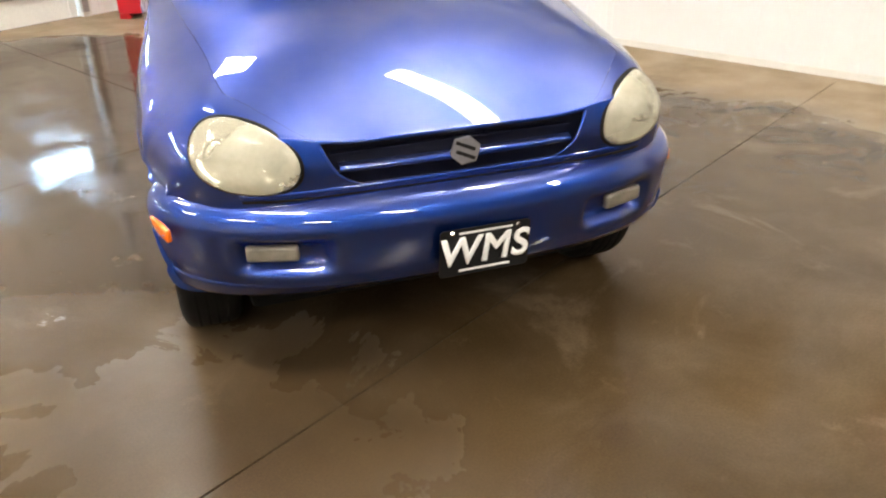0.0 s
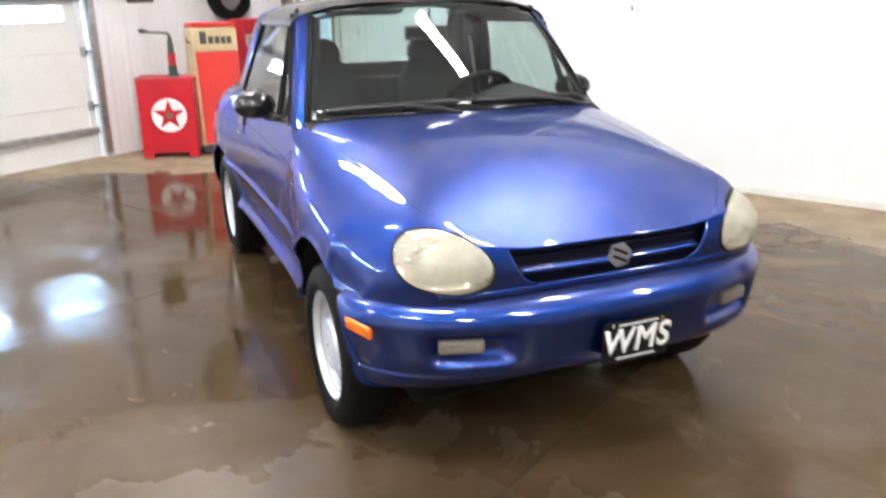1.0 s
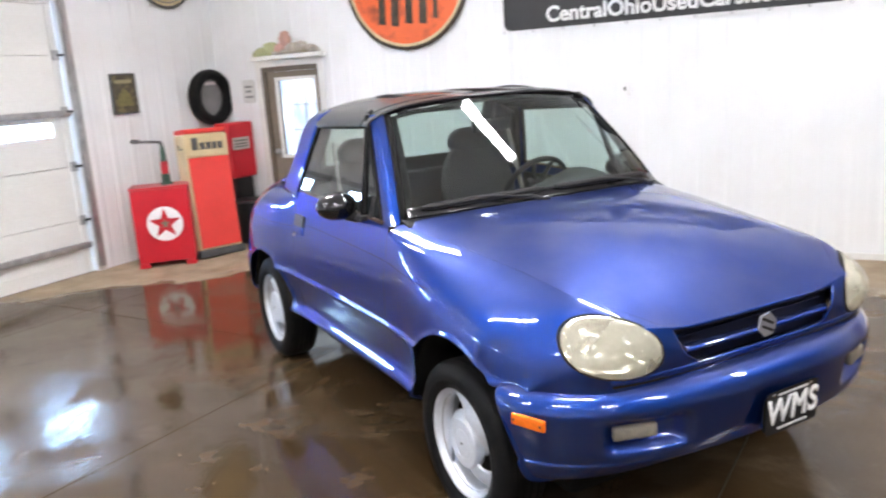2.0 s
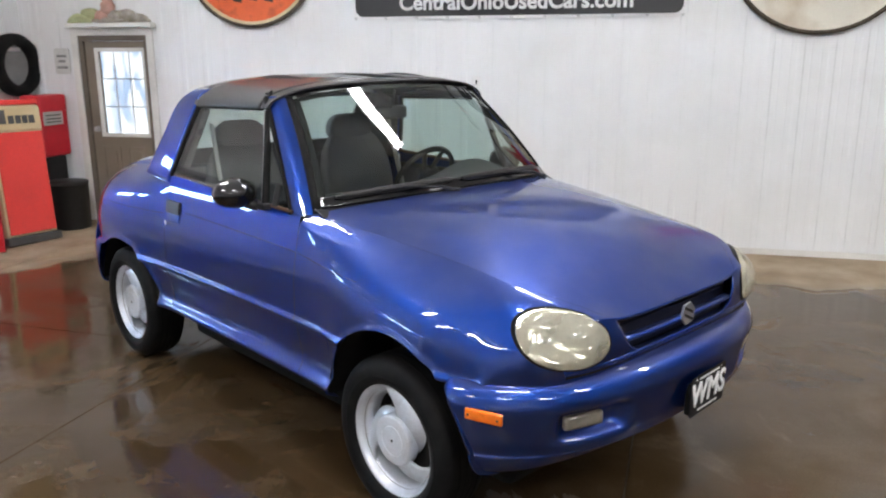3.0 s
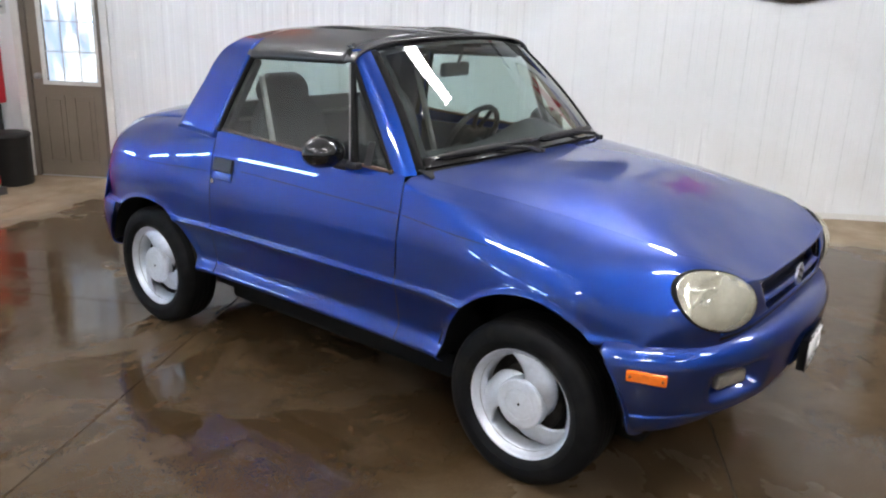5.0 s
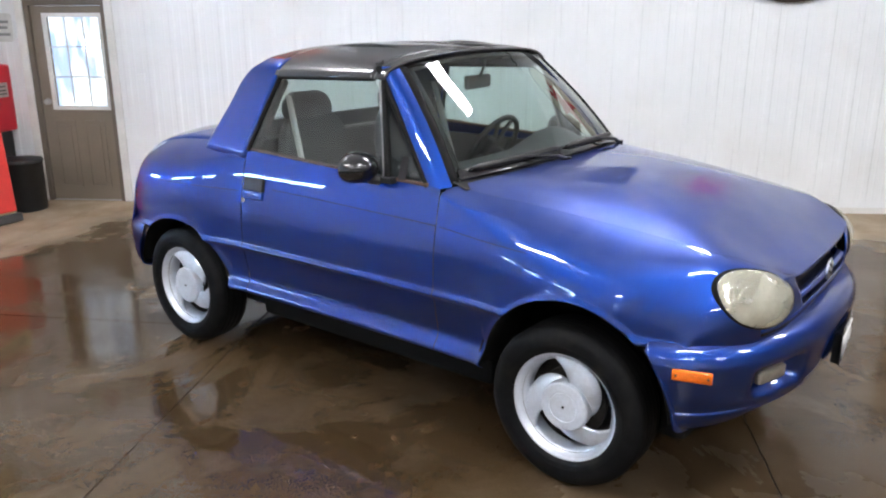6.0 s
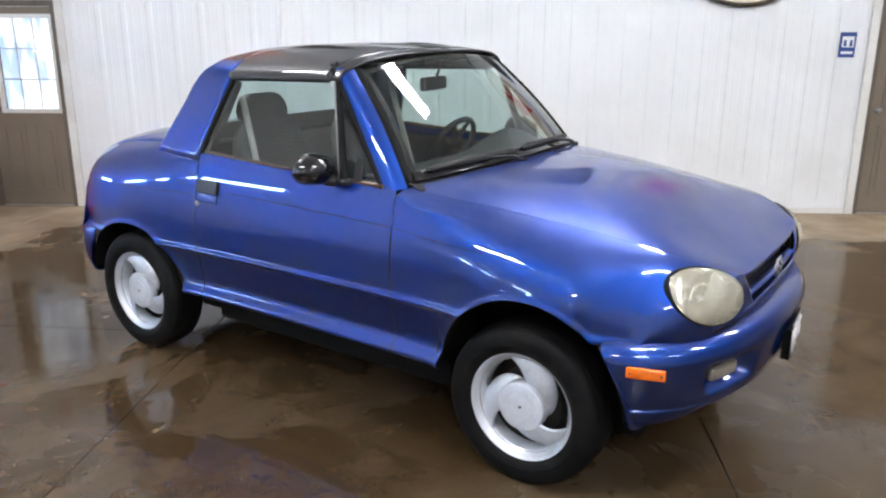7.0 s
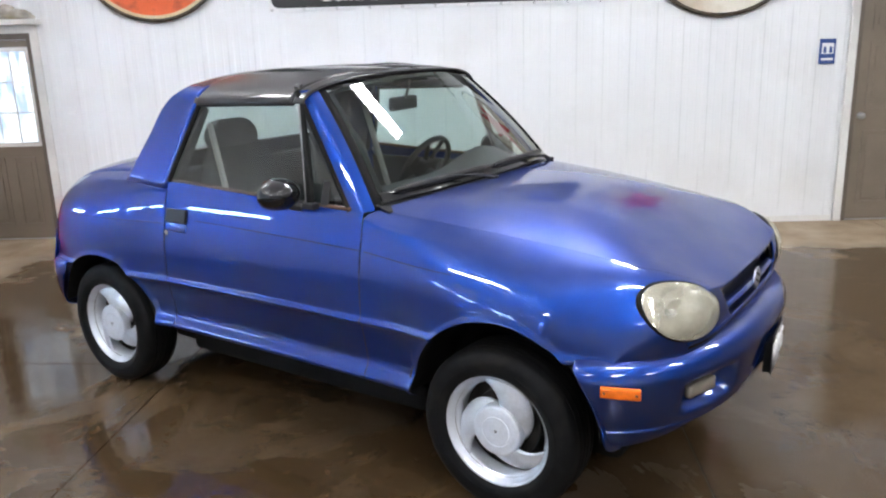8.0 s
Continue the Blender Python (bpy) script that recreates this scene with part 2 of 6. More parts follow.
    # between the pools only a thin film is left
    drain = op("MULTIPLY", rng(tex(1.25, 9.0, 0.7, 0.6), 0.46, 0.57, 0, 1, True), rng(op("ADD", sep.outputs[1], wob), -1.1, 0.2, 0.35, 1.0, True))
    dry = op("MAXIMUM", dry, op("MULTIPLY", drain, rng(tex(5.0, 8.0, 0.3, 0.65), 0.3, 0.7, 0.03, 0.12)))
    big = rng(tex(0.7, 4.0), 0.35, 0.65, 0, 1)
    wet_col = mix(big, (0.038, 0.022, 0.010), (0.064, 0.039, 0.018))
    dry_col = mix(rng(tex(3.0, 8.0), 0.35, 0.7, 0, 1), (0.40, 0.315, 0.225), (0.25, 0.185, 0.12))
    col = mix(dry, wet_col, dry_col)
    grit = mix(rng(tex(140.0, 3.0), 0.35, 0.65, 0, 1), (0.86, 0.86, 0.86), (1.1, 1.1, 1.1))
    mul = N.new("ShaderNodeMix")
    mul.data_type, mul.blend_type = "RGBA", "MULTIPLY"
    mul.inputs[0].default_value = 1
    L.new(col, mul.inputs[6]), L.new(grit, mul.inputs[7])
    L.new(mul.outputs[2], bs.inputs["Base Color"])
    film = op("ADD", rng(tex(2.3, 6.0, 0.4), 0.3, 0.7, 0.03, 0.09), op("MULTIPLY", drain, 0.16))
    L.new(op("ADD", op("ADD", film, rng(op("ADD", sep.outputs[0], wob), 0.6, 2.6, 0.0, 0.04, True)), op("ADD", op("MULTIPLY", op("POWER", dry, 1.6), 0.5), op("MULTIPLY", swept, 0.3))), bs.inputs["Roughness"])
    away = op("ADD", sep.outputs[0], op("MULTIPLY", wob, 2.0))
    L.new(op("SUBTRACT", rng(away, -0.9, 0.6, 0.60, 0.20, True), op("ADD", op("MULTIPLY", dry, 0.12), op("MULTIPLY", swept, 0.38))), bs.inputs["Specular IOR Level"])
    bp = N.new("ShaderNodeBump")
    bp.inputs["Distance"].default_value = 0.004
    L.new(op("ADD", op("MULTIPLY", dry, 0.4), 0.08), bp.inputs["Strength"])
    L.new(op("ADD", tex(45.0, 5.0), op("ADD", op("MULTIPLY", tex(3.0, 3.0), 2.0), op("MULTIPLY", tex(11.0, 2.0), 1.6))), bp.inputs["Height"])
    L.new(bp.outputs[0], bs.inputs["Normal"])
    return ma


M_FLOOR = floor_material()
M_JOINT = mat("joint_filler", (0.045, 0.034, 0.024), 0.5, var=0.3, scale=12)
M_WALL = mat("white_steel_liner", (0.80, 0.81, 0.82), 0.38, var=0.03, scale=1.5, fine=0.015, stain=(0.62, 0.60, 0.56), sscale=1.3, samount=0.22)
M_CEIL = mat("white_ceiling_steel", (0.8, 0.8, 0.79), 0.5, var=0.04, scale=1.0)
M_TRIM = mat("white_trim", (0.74, 0.73, 0.70), 0.45, var=0.06, scale=5, stain=(0.45, 0.42, 0.38), samount=0.3)
M_TAUPE = mat("taupe_painted_steel", (0.20, 0.162, 0.123), 0.45, var=0.08, scale=4, stain=(0.10, 0.08, 0.06), samount=0.35)
M_TAUPE_DK = mat("taupe_frame", (0.13, 0.105, 0.082), 0.5, var=0.1, scale=6)
M_GARAGE = mat("white_garage_panel", (0.76, 0.76, 0.74), 0.42, var=0.04, scale=2, bump=0.08, bscale=60, stain=(0.55, 0.53, 0.5), samount=0.25)
M_GALV = mat("galvanised_steel", (0.42, 0.42, 0.42), 0.42, 0.8, var=0.2, scale=14)
M_STEEL_DK = mat("dark_steel", (0.10, 0.10, 0.10), 0.45, 0.6, var=0.2, scale=10)
M_BLACK = mat("black_plastic", (0.012, 0.012, 0.013), 0.42, var=0.15, scale=20, bump=0.1, bscale=300)
M_BANNER = mat("black_vinyl", (0.016, 0.016, 0.018), 0.38, var=0.2, scale=3, bump=0.25, bscale=6)
M_WHITE = mat("white_lettering", (0.8, 0.8, 0.8), 0.5, var=0.05)
M_RED = mat("red_enamel", (0.52, 0.014, 0.026), 0.35, var=0.1, scale=4, stain=(0.30, 0.012, 0.02), samount=0.4)
M_PUMP = mat("vermilion_enamel", (0.72, 0.050, 0.042), 0.32, var=0.07, scale=3, stain=(0.5, 0.04, 0.03), samount=0.35)
M_CREAM = mat("cream_enamel", (0.62, 0.50, 0.30), 0.4, var=0.1, scale=5, stain=(0.4, 0.28, 0.14), samount=0.4)
M_ORANGE = mat("worn_orange_enamel", (0.75, 0.13, 0.035), 0.4, var=0.1, scale=5, stain=(0.10, 0.03, 0.015), sscale=5, samount=0.75)
M_RUST = mat("rusted_rim", (0.06, 0.045, 0.03), 0.6, var=0.4, scale=15)
M_IVORY = mat("ivory_enamel", (0.72, 0.68, 0.58), 0.38, var=0.06, scale=3, stain=(0.36, 0.22, 0.09), sscale=2.2, samount=0.5)
M_TYRE = mat("tyre_rubber", (0.006, 0.006, 0.0065), 0.55, var=0.35, scale=14, bump=0.2, bscale=200, spec=0.14, stain=(0.02, 0.018, 0.015), sscale=9, samount=0.5)
M_GREY = mat("grey_sheet", (0.22, 0.22, 0.22), 0.5, var=0.15, scale=6)
M_BLUE_SIGN = mat("blue_sign", (0.03, 0.07, 0.24), 0.4, var=0.06)
M_POSTER = mat("aged_poster", (0.075, 0.06, 0.035), 0.5, var=0.4, scale=18, stain=(0.25, 0.2, 0.08), sscale=9, samount=0.7)
M_GREEN = mat("green_casting", (0.03, 0.075, 0.05), 0.4, var=0.2, scale=12)
M_TUBE = glow("fluorescent_tube", (0.93, 0.97, 1.0), TUBE_LIGHT)
M_FIXTURE = mat("white_fixture", (0.8, 0.8, 0.8), 0.4)
M_DAY = glow("daylight_outside", (0.72, 0.86, 1.0), DAY_LIGHT)


def clouded_daylight(ma):
    """Uneven brightness out of doors: pale sky and bluish shapes."""
    N, L = ma.node_tree.nodes, ma.node_tree.links
    em = N["Principled BSDF"]
    tc, mp, no, cr = N.new("ShaderNodeTexCoord"), N.new("ShaderNodeMapping"), N.new("ShaderNodeTexNoise"), N.new("ShaderNodeValToRGB")
    mp.inputs["Scale"].default_value = (6.0, 1.0, 2.0)
    no.inputs["Scale"].default_value = 1.4
    cr.color_ramp.elements[0].position, cr.color_ramp.elements[1].position = 0.42, 0.56
    cr.color_ramp.elements[0].color, cr.color_ramp.elements[1].color = (0.22, 0.34, 0.55, 1), (0.85, 0.93, 1.0, 1)
    L.new(tc.outputs["Object"], mp.inputs[0]), L.new(mp.outputs[0], no.inputs["Vector"])
    L.new(no.outputs[0], cr.inputs[0]), L.new(cr.outputs[0], em.inputs["Emission Color"])


clouded_daylight(M_DAY)
M_DAY2 = glow("bright_daylight_outside", (0.36, 0.62, 1.0), DAY_LIGHT * 30)
M_PANE = glass("window_glass", (0.93, 0.95, 0.95))

# ---------- floor, walls, ceiling (room frame: x towards the banner wall, y towards the far wall) ----------
U, V, U0, V0, HC = 3.815, 5.665, -9.2, -12.5, 3.8
JU, JV = (-4.2,), (-10.36, -7.87, -5.38, -2.89, -0.40, 2.09, 4.58)


def strip_wall(name, a0, a1, z0, z1, holes, m, label):
    """Ribbed liner sheet on a slab with openings; local x along the wall, y into the room is minus."""
    bm = plate_with_holes(a0, a1, z0, z1, holes, 0.012, 0.16)
    ribs = np.arange(math.ceil(a0 / 0.2286) * 0.2286, a1, 0.2286)
    for r in ribs:
        tops = [(z0, z1)]
        for h in holes:
            if h[0] - 0.03 < r < h[1] + 0.03:
                tops = [(h[3], z1)]
        for lo, hi in tops:
            prof = [(-0.032, 0.012), (-0.018, 0.0065), (0.018, 0.0065), (0.032, 0.012)]
            a = [bm.verts.new((r + x, y, lo)) for x, y in prof]
            b = [bm.verts.new((r + x, y, hi)) for x, y in prof]
            for i in range(3):
                bm.faces.new((a[i], a[i + 1], b[i + 1], b[i]))
            bm.faces.new(a[::-1]), bm.faces.new(b)
        for off in (0.076, 0.152):
            if r + off < a1 - 0.01 and not any(h[0] - 0.02 < r + off < h[1] + 0.02 for h in holes):
                prof = [(-0.010, 0.012), (0, 0.0103), (0.010, 0.012)]
                a = [bm.verts.new((r + off + x, y, z0)) for x, y in prof]
                b = [bm.verts.new((r + off + x, y, z1)) for x, y in prof]
                for i in range(2):
                    bm.faces.new((a[i], a[i + 1], b[i + 1], b[i]))
    bmesh.ops.recalc_face_normals(bm, faces=bm.faces)
    return tagged(part(name, bm, M_WALL, None, m=m), label, "wall", kind="structure")


# banner wall: local x runs along minus y of the room
M_LONG = RM @ pose(U, 0, 0, 0, 0, -90)
D1 = (-5.022, -4.24, 0.0, 1.845)
D2 = (2.85, 3.79, 0.0, 2.045)
strip_wall("wall_east", -V - 0.16, -V0 + 0.16, 0, HC, [D1, D2], M_LONG, "unseen white ribbed wall that closes the room hung with signs")
M_FAR = RM @ pose(0, V, 0, 0, 0, 0)
GD, GD2 = (-1.41, 1.90, 0.0, 2.92), (-5.35, -2.04, 0.0, 2.92)
strip_wall("wall_north", U0 - 0.16, U, 0, HC, [GD, GD2], M_FAR, "white ribbed steel wall beside the garage door")
# unseen walls close the room, set far off to darken the car's reflections
strip_wall("wall_west", V0 - 0.16, V + 0.16, 0, HC, [], RM @ pose(U0, 0, 0, 0, 0, 90), "unseen white ribbed wall that closes the room")
strip_wall("wall_south", -U, -U0, 0, HC, [], RM @ pose(0, V0, 0, 0, 0, 180), "unseen white ribbed wall that closes the room")
tagged(part("ceiling", box((U0 - 0.16, V0 - 0.16, HC), (U + 0.16, V + 0.16, HC + 0.15)), M_CEIL, None, m=RM), "white steel ceiling", "ceiling", kind="structure")

# slabs, a joint apart
us, vs_ = sorted([U0 - 0.6, *JU, U + 0.6]), sorted([V0 - 0.9, *JV, V + 0.6])
floor = thing("floor", "wet brown concrete floor with puddles and saw-cut joints", "floor", pose(0, 0, 0, 0, 0, SLAB_TURN), kind="structure")
G = 0.004
for v0, v1 in zip(vs_[:-1], vs_[1:]):
    cuts = sorted(us + [0.61]) if v0 > 2.0 else us
    for u0, u1 in zip(cuts[:-1], cuts[1:]):
        part("slab", box((u0 + G, v0 + G, -0.12), (u1 - G, v1 - G, 0.0), 0.0), M_FLOOR, floor)
part("joint", box((U0 - 0.5, V0 - 0.8, -0.12), (U + 0.5, V + 0.5, -0.007)), M_JOINT, floor, "dark filled joint")

# baseboard trim along the walls
tagged(part("baseboard", box((U - 0.012, -2.78, 0.0), (U - 0.001, 4.17, 0.05)), M_TRIM, None, m=RM), "dirty white base trim along the steel wall", "trim", kind="structure")


# ---------- doors ----------
def man_door(name, a0, a1, h, lite, label):
    """Local frame of the banner wall: x along it, minus y into the room."""
    d = thing(name, label, "door", M_LONG, kind="structure")
    w = 0.06
    part("frame", plate_with_holes(a0, a1, 0, h, [(a0 + 0.055, a1 - 0.055, -1, h - 0.06)], -0.01, 0.13), M_TAUPE_DK, d, "taupe steel frame")
    part("casing", plate_with_holes(a0 - w, a1 + w, 0, h + w, [(a0 + 0.01, a1 - 0.01, -1, h - 0.01)], -0.028, -0.012), M_TRIM, d, "white metal casing")
    x0, x1, z1 = a0 + 0.058, a1 - 0.058, h - 0.063
    holes = [lite] if lite else []
    part("leaf", plate_with_holes(x0, x1, 0.008, z1, holes, 0.02, 0.065), M_TAUPE, d, "taupe painted steel leaf")
    part("sill", box((x0, -0.005, 0.0), (x1, 0.10, 0.006)), M_GALV, d)
    mid, zl = (x0 + x1) / 2, 0.76 if lite else 0.9
    rows = [(0.13, zl)] if lite else [(0.15, 0.80), (0.97, 1.56), (1.65, z1 - 0.09)]
    for lo, hi in rows:
        for pa, pb in ((x0 + 0.09, mid - 0.04), (mid + 0.04, x1 - 0.09)):
            bm = plate_with_holes(pa, pb, lo, hi, [(pa + 0.02, pb - 0.02, lo + 0.02, hi - 0.02)], 0.009, 0.019)
            add_box(bm, (pa + 0.045, 0.009, lo + 0.045), (pb - 0.045, 0.019, hi - 0.045), 0.006)
            part("raised_panel", bm, M_TAUPE, d)
    if lite:
        l0, l1, b0, b1 = lite
        part("window_frame", plate_with_holes(l0 - 0.03, l1 + 0.03, b0 - 0.03, b1 + 0.03, [(l0 + 0.008, l1 - 0.008, b0 + 0.008, b1 - 0.008)], 0.006, 0.019), M_TRIM, d, "white window frame")
        bm = bmesh.new()
        for k in (1, 2):
            add_box(bm, (l0 + (l1 - l0) * k / 3 - 0.007, 0.03, b0), (l0 + (l1 - l0) * k / 3 + 0.007, 0.036, b1))
            add_box(bm, (l0, 0.037, b0 + (b1 - b0) * k / 3 - 0.007), (l1, 0.043, b0 + (b1 - b0) * k / 3 + 0.007))
        part("muntin", bm, M_TRIM, d, "white glazing bars")
        p = part("pane", box((l0 - 0.004, 0.046, b0 - 0.004), (l1 + 0.004, 0.05, b1 + 0.004)), M_PANE, d)
        p.visible_shadow = False
    kx = x0 + 0.06
    kn = part("knob", lathe([(0.0, -0.045), (0.02, -0.043), (0.027, -0.03), (0.02, -0.015), (0.011, -0.01), (0.011, 0.0), (0.03, 0.002), (0.03, 0.008)], 20, "y"), M_GALV, d, "brushed metal knob", True)
    kn.matrix_basis = pose(kx, 0.012, 0.93)
    return d


man_door("door_1", D1[0], D1[1], D1[3], (-4.83, -4.325, 0.885, 1.69), "closed taupe steel door with a nine-pane window")
man_door("door_2", D2[0], D2[1], D2[3], None, "closed taupe steel panel door")
tagged(part("backdrop", box((-5.6, 0.9, 0.0), (-3.6, 0.92, 2.3)), M_DAY, None, m=M_LONG), "bright daylight seen through the door window", "backdrop", kind="structure")

# sectional garage doors in the far wall
def garage_door(name, GD):
    gd = thing(name, "closed white sectional garage door with small oblong windows", "garage door", M_FAR, kind="structure")
    zs = [0.0, 0.512, 1.02, 1.525, 2.03, 2.48, 2.92]
    e = GD[1]
    wins = [(e - 0.80 - 0.985 * k, e - 0.218 - 0.985 * k) for k in range(3)]
    for k in range(6):
        holes = [(a, b, 1.309, 1.435) for a, b in wins] if k == 2 else []
        sec = part("section", plate_with_holes(GD[0] + 0.02, e - 0.02, zs[k] + 0.003, zs[k + 1] - 0.003, holes, 0.05, 0.09), M_GARAGE, gd)
        for q in (0.25, 0.75):
            zz = zs[k] + (zs[k + 1] - zs[k]) * q
            if k != 2:
                part("groove", box((GD[0] + 0.03, 0.046, zz - 0.005), (e - 0.03, 0.0495, zz + 0.005), 0.002), M_GARAGE, sec)
        if k == 2:
            for a, b in wins:
                part("window_frame", plate_with_holes(a - 0.035, b + 0.035, 1.274, 1.47, [(a, b, 1.309, 1.435)], 0.038, 0.049), M_GARAGE, sec)
                part("pane", box((a, 0.068, 1.309), (b, 0.072, 1.435)), M_PANE, sec).visible_shadow = False
        for x in (GD[0] + 0.1, e - 2.19, e - 1.08, e - 0.07):
            part("stile", box((x - 0.03, 0.034, zs[k] + 0.01), (x + 0.03, 0.0485, zs[k + 1] - 0.01), 0.003), M_GARAGE, sec)
    for z in (0.272, 1.512):
        part("strut", box((GD[0] + 0.03, 0.0, z - 0.029), (e - 0.03, 0.034, z + 0.029), 0.006), M_GALV, gd, "galvanised stiffening strut")
    for k in range(1, 5):
        for x in (e - 0.07, e - 1.08):
            part("hinge", box((x - 0.035, 0.02, zs[k] - 0.045), (x + 0.035, 0.034, zs[k] + 0.045), 0.004), M_GALV, gd)
            if x > e - 0.5:
                part("roller", tube([(x, 0.0, zs[k]), (x + 0.09, 0.0, zs[k])], 0.012), M_STEEL_DK, gd)
    part("track", plate_with_holes(e - 0.01, e + 0.05, 0.05, 3.15, [], -0.05, -0.012), M_GALV, gd, "grey vertical track")
    part("jamb", box((e + 0.002, -0.01, 0), (e + 0.09, 0.0105, 2.99)), M_TRIM, gd, "white jamb trim")
    part("jamb", box((GD[0] - 0.09, -0.01, 0), (GD[0] + 0.03, 0.0105, 2.99)), M_TRIM, gd, "white jamb trim")
    part("head_jamb", box((GD[0] + 0.03, -0.01, 2.90), (e + 0.002, 0.0105, 2.99)), M_TRIM, gd)
    # hidden strips added behind the gaps and edges to block leaking daylight
    for k in range(1, 6):
        part("joint_strip", box((GD[0] + 0.03, 0.091, zs[k] - 0.03), (e - 0.03, 0.10, zs[k] + 0.03)), M_GARAGE, gd)
    for x in (GD[0] - 0.04, e - 0.03):
        part("door_stop", box((x, 0.102, 0.0), (x + 0.07, 0.13, 2.99)), M_TRIM, gd)
    part("seal", box((GD[0] + 0.02, 0.045, -0.002), (e - 0.02, 0.095, 0.003)), M_BLACK, gd)


garage_door("garage_door_1", GD)
garage_door("garage_door_2", GD2)
tagged(part("backdrop", box((GD2[0] - 0.6, 0.9, 0.0), (GD[1] + 0.6, 0.92, 3.1)), M_DAY2, None, m=M_FAR), "bright daylight beyond the garage doors", "backdrop", kind="structure")


# ---------- ceiling lamps ----------
def strip_lamp(x, y, rz=0, length=1.66):
    d = thing("ceiling_light", "white wrap-around fluorescent strip light under the ceiling", "ceiling light", RM @ pose(x, y, HC - 0.25, 0, 0, rz), "strip lights")
    h = length / 2
    part("housing", box((-0.105, -h, 0.05), (0.105, h, 0.09), 0.01), M_FIXTURE, d)
    part("diffuser", box((-0.088, -h + 0.02, 0.0), (0.088, h - 0.02, 0.049), 0.02), M_TUBE, d, "lit white diffuser")
    for yy in (-h + 0.3, h - 0.3):
        part("hanger", tube([(0, yy, 0.09), (0, yy, 0.25)], 0.004, 6), M_GALV, d)
    for yy in (-h, h):
        part("end_cap", box((-0.105, yy - 0.018, -0.004), (0.105, yy + 0.018, 0.094), 0.006), M_FIXTURE, d)


for u in (0.85, -2.15, -5.3):
    for v in (-0.35, 3.15, -3.9):
        strip_lamp(u, v, 0, 1.35)

# ---------- signs on the banner wall ----------
def wall_thing(name, label, category, a, z, y=-0.012):
    return thing(name, label, category, M_LONG @ pose(a, y, z))


bn = wall_thing("banner", "long black vinyl banner with white lettering on the ribbed wall", "banner", -0.725, 1.975, -0.014)
bw, bh = 2.80, 1.10
def rounded_rect(w, h, r, n=6):
    pts = []
    for cx, cz, a0 in ((w / 2 - r, r, -90), (w / 2 - r, h - r, 0), (-w / 2 + r, h - r, 90), (-w / 2 + r, r, 180)):
        pts += [(cx + r * math.cos(radians(a0 + 90 * k / n)), cz + r * math.sin(radians(a0 + 90 * k / n))) for k in range(n + 1)]
    return pts
part("sheet", outline(rounded_rect(bw + 0.05, bh + 0.05, 0.02), 0.003), M_WHITE, bn, "white vinyl edge", m=pose(0, 0.0, -0.025))
part("field", outline(rounded_rect(bw, bh, 0.07), -0.003), M_BANNER, bn, "black printed field")
link("lettering", letters("CentralOhioUsedCars.com", 0.180, 0.001, 1.0, 0.028), M_WHITE, bn, "white website lettering", m=pose(0.005, -0.0045, 0.108, 90, 0, 0))
link("lettering", letters("WMS", 0.82, 0.001, 1.12), M_WHITE, bn, "large white initials", m=pose(-0.05, -0.0045, 0.62, 90, 0, 0))
for k in range(11):
    x = -bw / 2 + bw * k / 10
    part("grommet", lathe([(0.006, 0), (0.012, -0.002), (0.012, 0.001)], 12, "y"), M_GALV, bn, m=pose(x, -0.001, -0.014))


def round_sign(a, z, r, label, face, star):
    s = wall_thing("round_sign", label, "sign", a, z, -0.03)
    part("face", outline(disc_points(r * 0.97, 64), 0.012), face, s, m=pose(0, -0.006, 0))
    part("rim", lathe([(r * 0.955, -0.012), (r * 0.97, -0.018), (r, -0.016), (r, 0.017), (r * 0.955, 0.017)], 72, "y", True), M_RUST, s, "dark rusted rim", True)
    if star:
        part("star", outline(star_points(r * 0.72), -0.002), M_RED, s, "red five-pointed star", m=pose(0, -0.0065, 0))
        part("lettering", box((-0.13, -0.004, 0), (0.13, 0, 0.022)), M_GREY, s, "small faded bar of writing", m=pose(0, -0.0065, -r * 0.56))
    else:
        part("ring", lathe([(r * 0.915, -0.0095), (r * 0.955, -0.0095), (r * 0.955, -0.006), (r * 0.915, -0.006)], 64, "y", True), M_CREAM, s, "cream border ring")
        for k, (x, w, h) in enumerate([(-0.42, 0.13, 0.2), (-0.2, 0.14, 0.24), (0.03, 0.13, 0.22), (0.26, 0.14, 0.24), (0.46, 0.08, 0.18)]):
            part("lettering", outline([(x * r - w * r / 2, -h * r * 0.9), (x * r + w * r * 0.4, -h * r), (x * r + w * r / 2, h * r), (x * r - w * r * 0.3, h * r * 0.85)], -0.002), M_RUST, s, "worn dark bar of writing", m=pose(0, -0.0065, -0.43 * r))
    return s


round_sign(-3.12, 2.565, 0.675, "round worn orange enamel sign with a rusty rim", M_ORANGE, False)
round_sign(1.69, 2.515, 0.72, "round ivory enamel sign with a red star and rusty rim", M_IVORY, True)

ls = wall_thing("lettered_sign", "row of worn dark red letters above the star sign", "sign", 1.1, 3.56, -0.01)
part("rail", box((-0.62, -0.004, -0.012), (0.62, 0.004, 0.0)), M_RUST, ls, "thin dark rail")
for k in range(7):
    x = -0.54 + 0.18 * k
    part("lettering", plate_with_holes(x - 0.06, x + 0.06, 0.001, 0.15, [(x - 0.025, x + 0.025, 0.05, 0.10)], -0.006, 0.002), M_RED if k == 3 else M_RUST, ls, "worn dark block of writing")

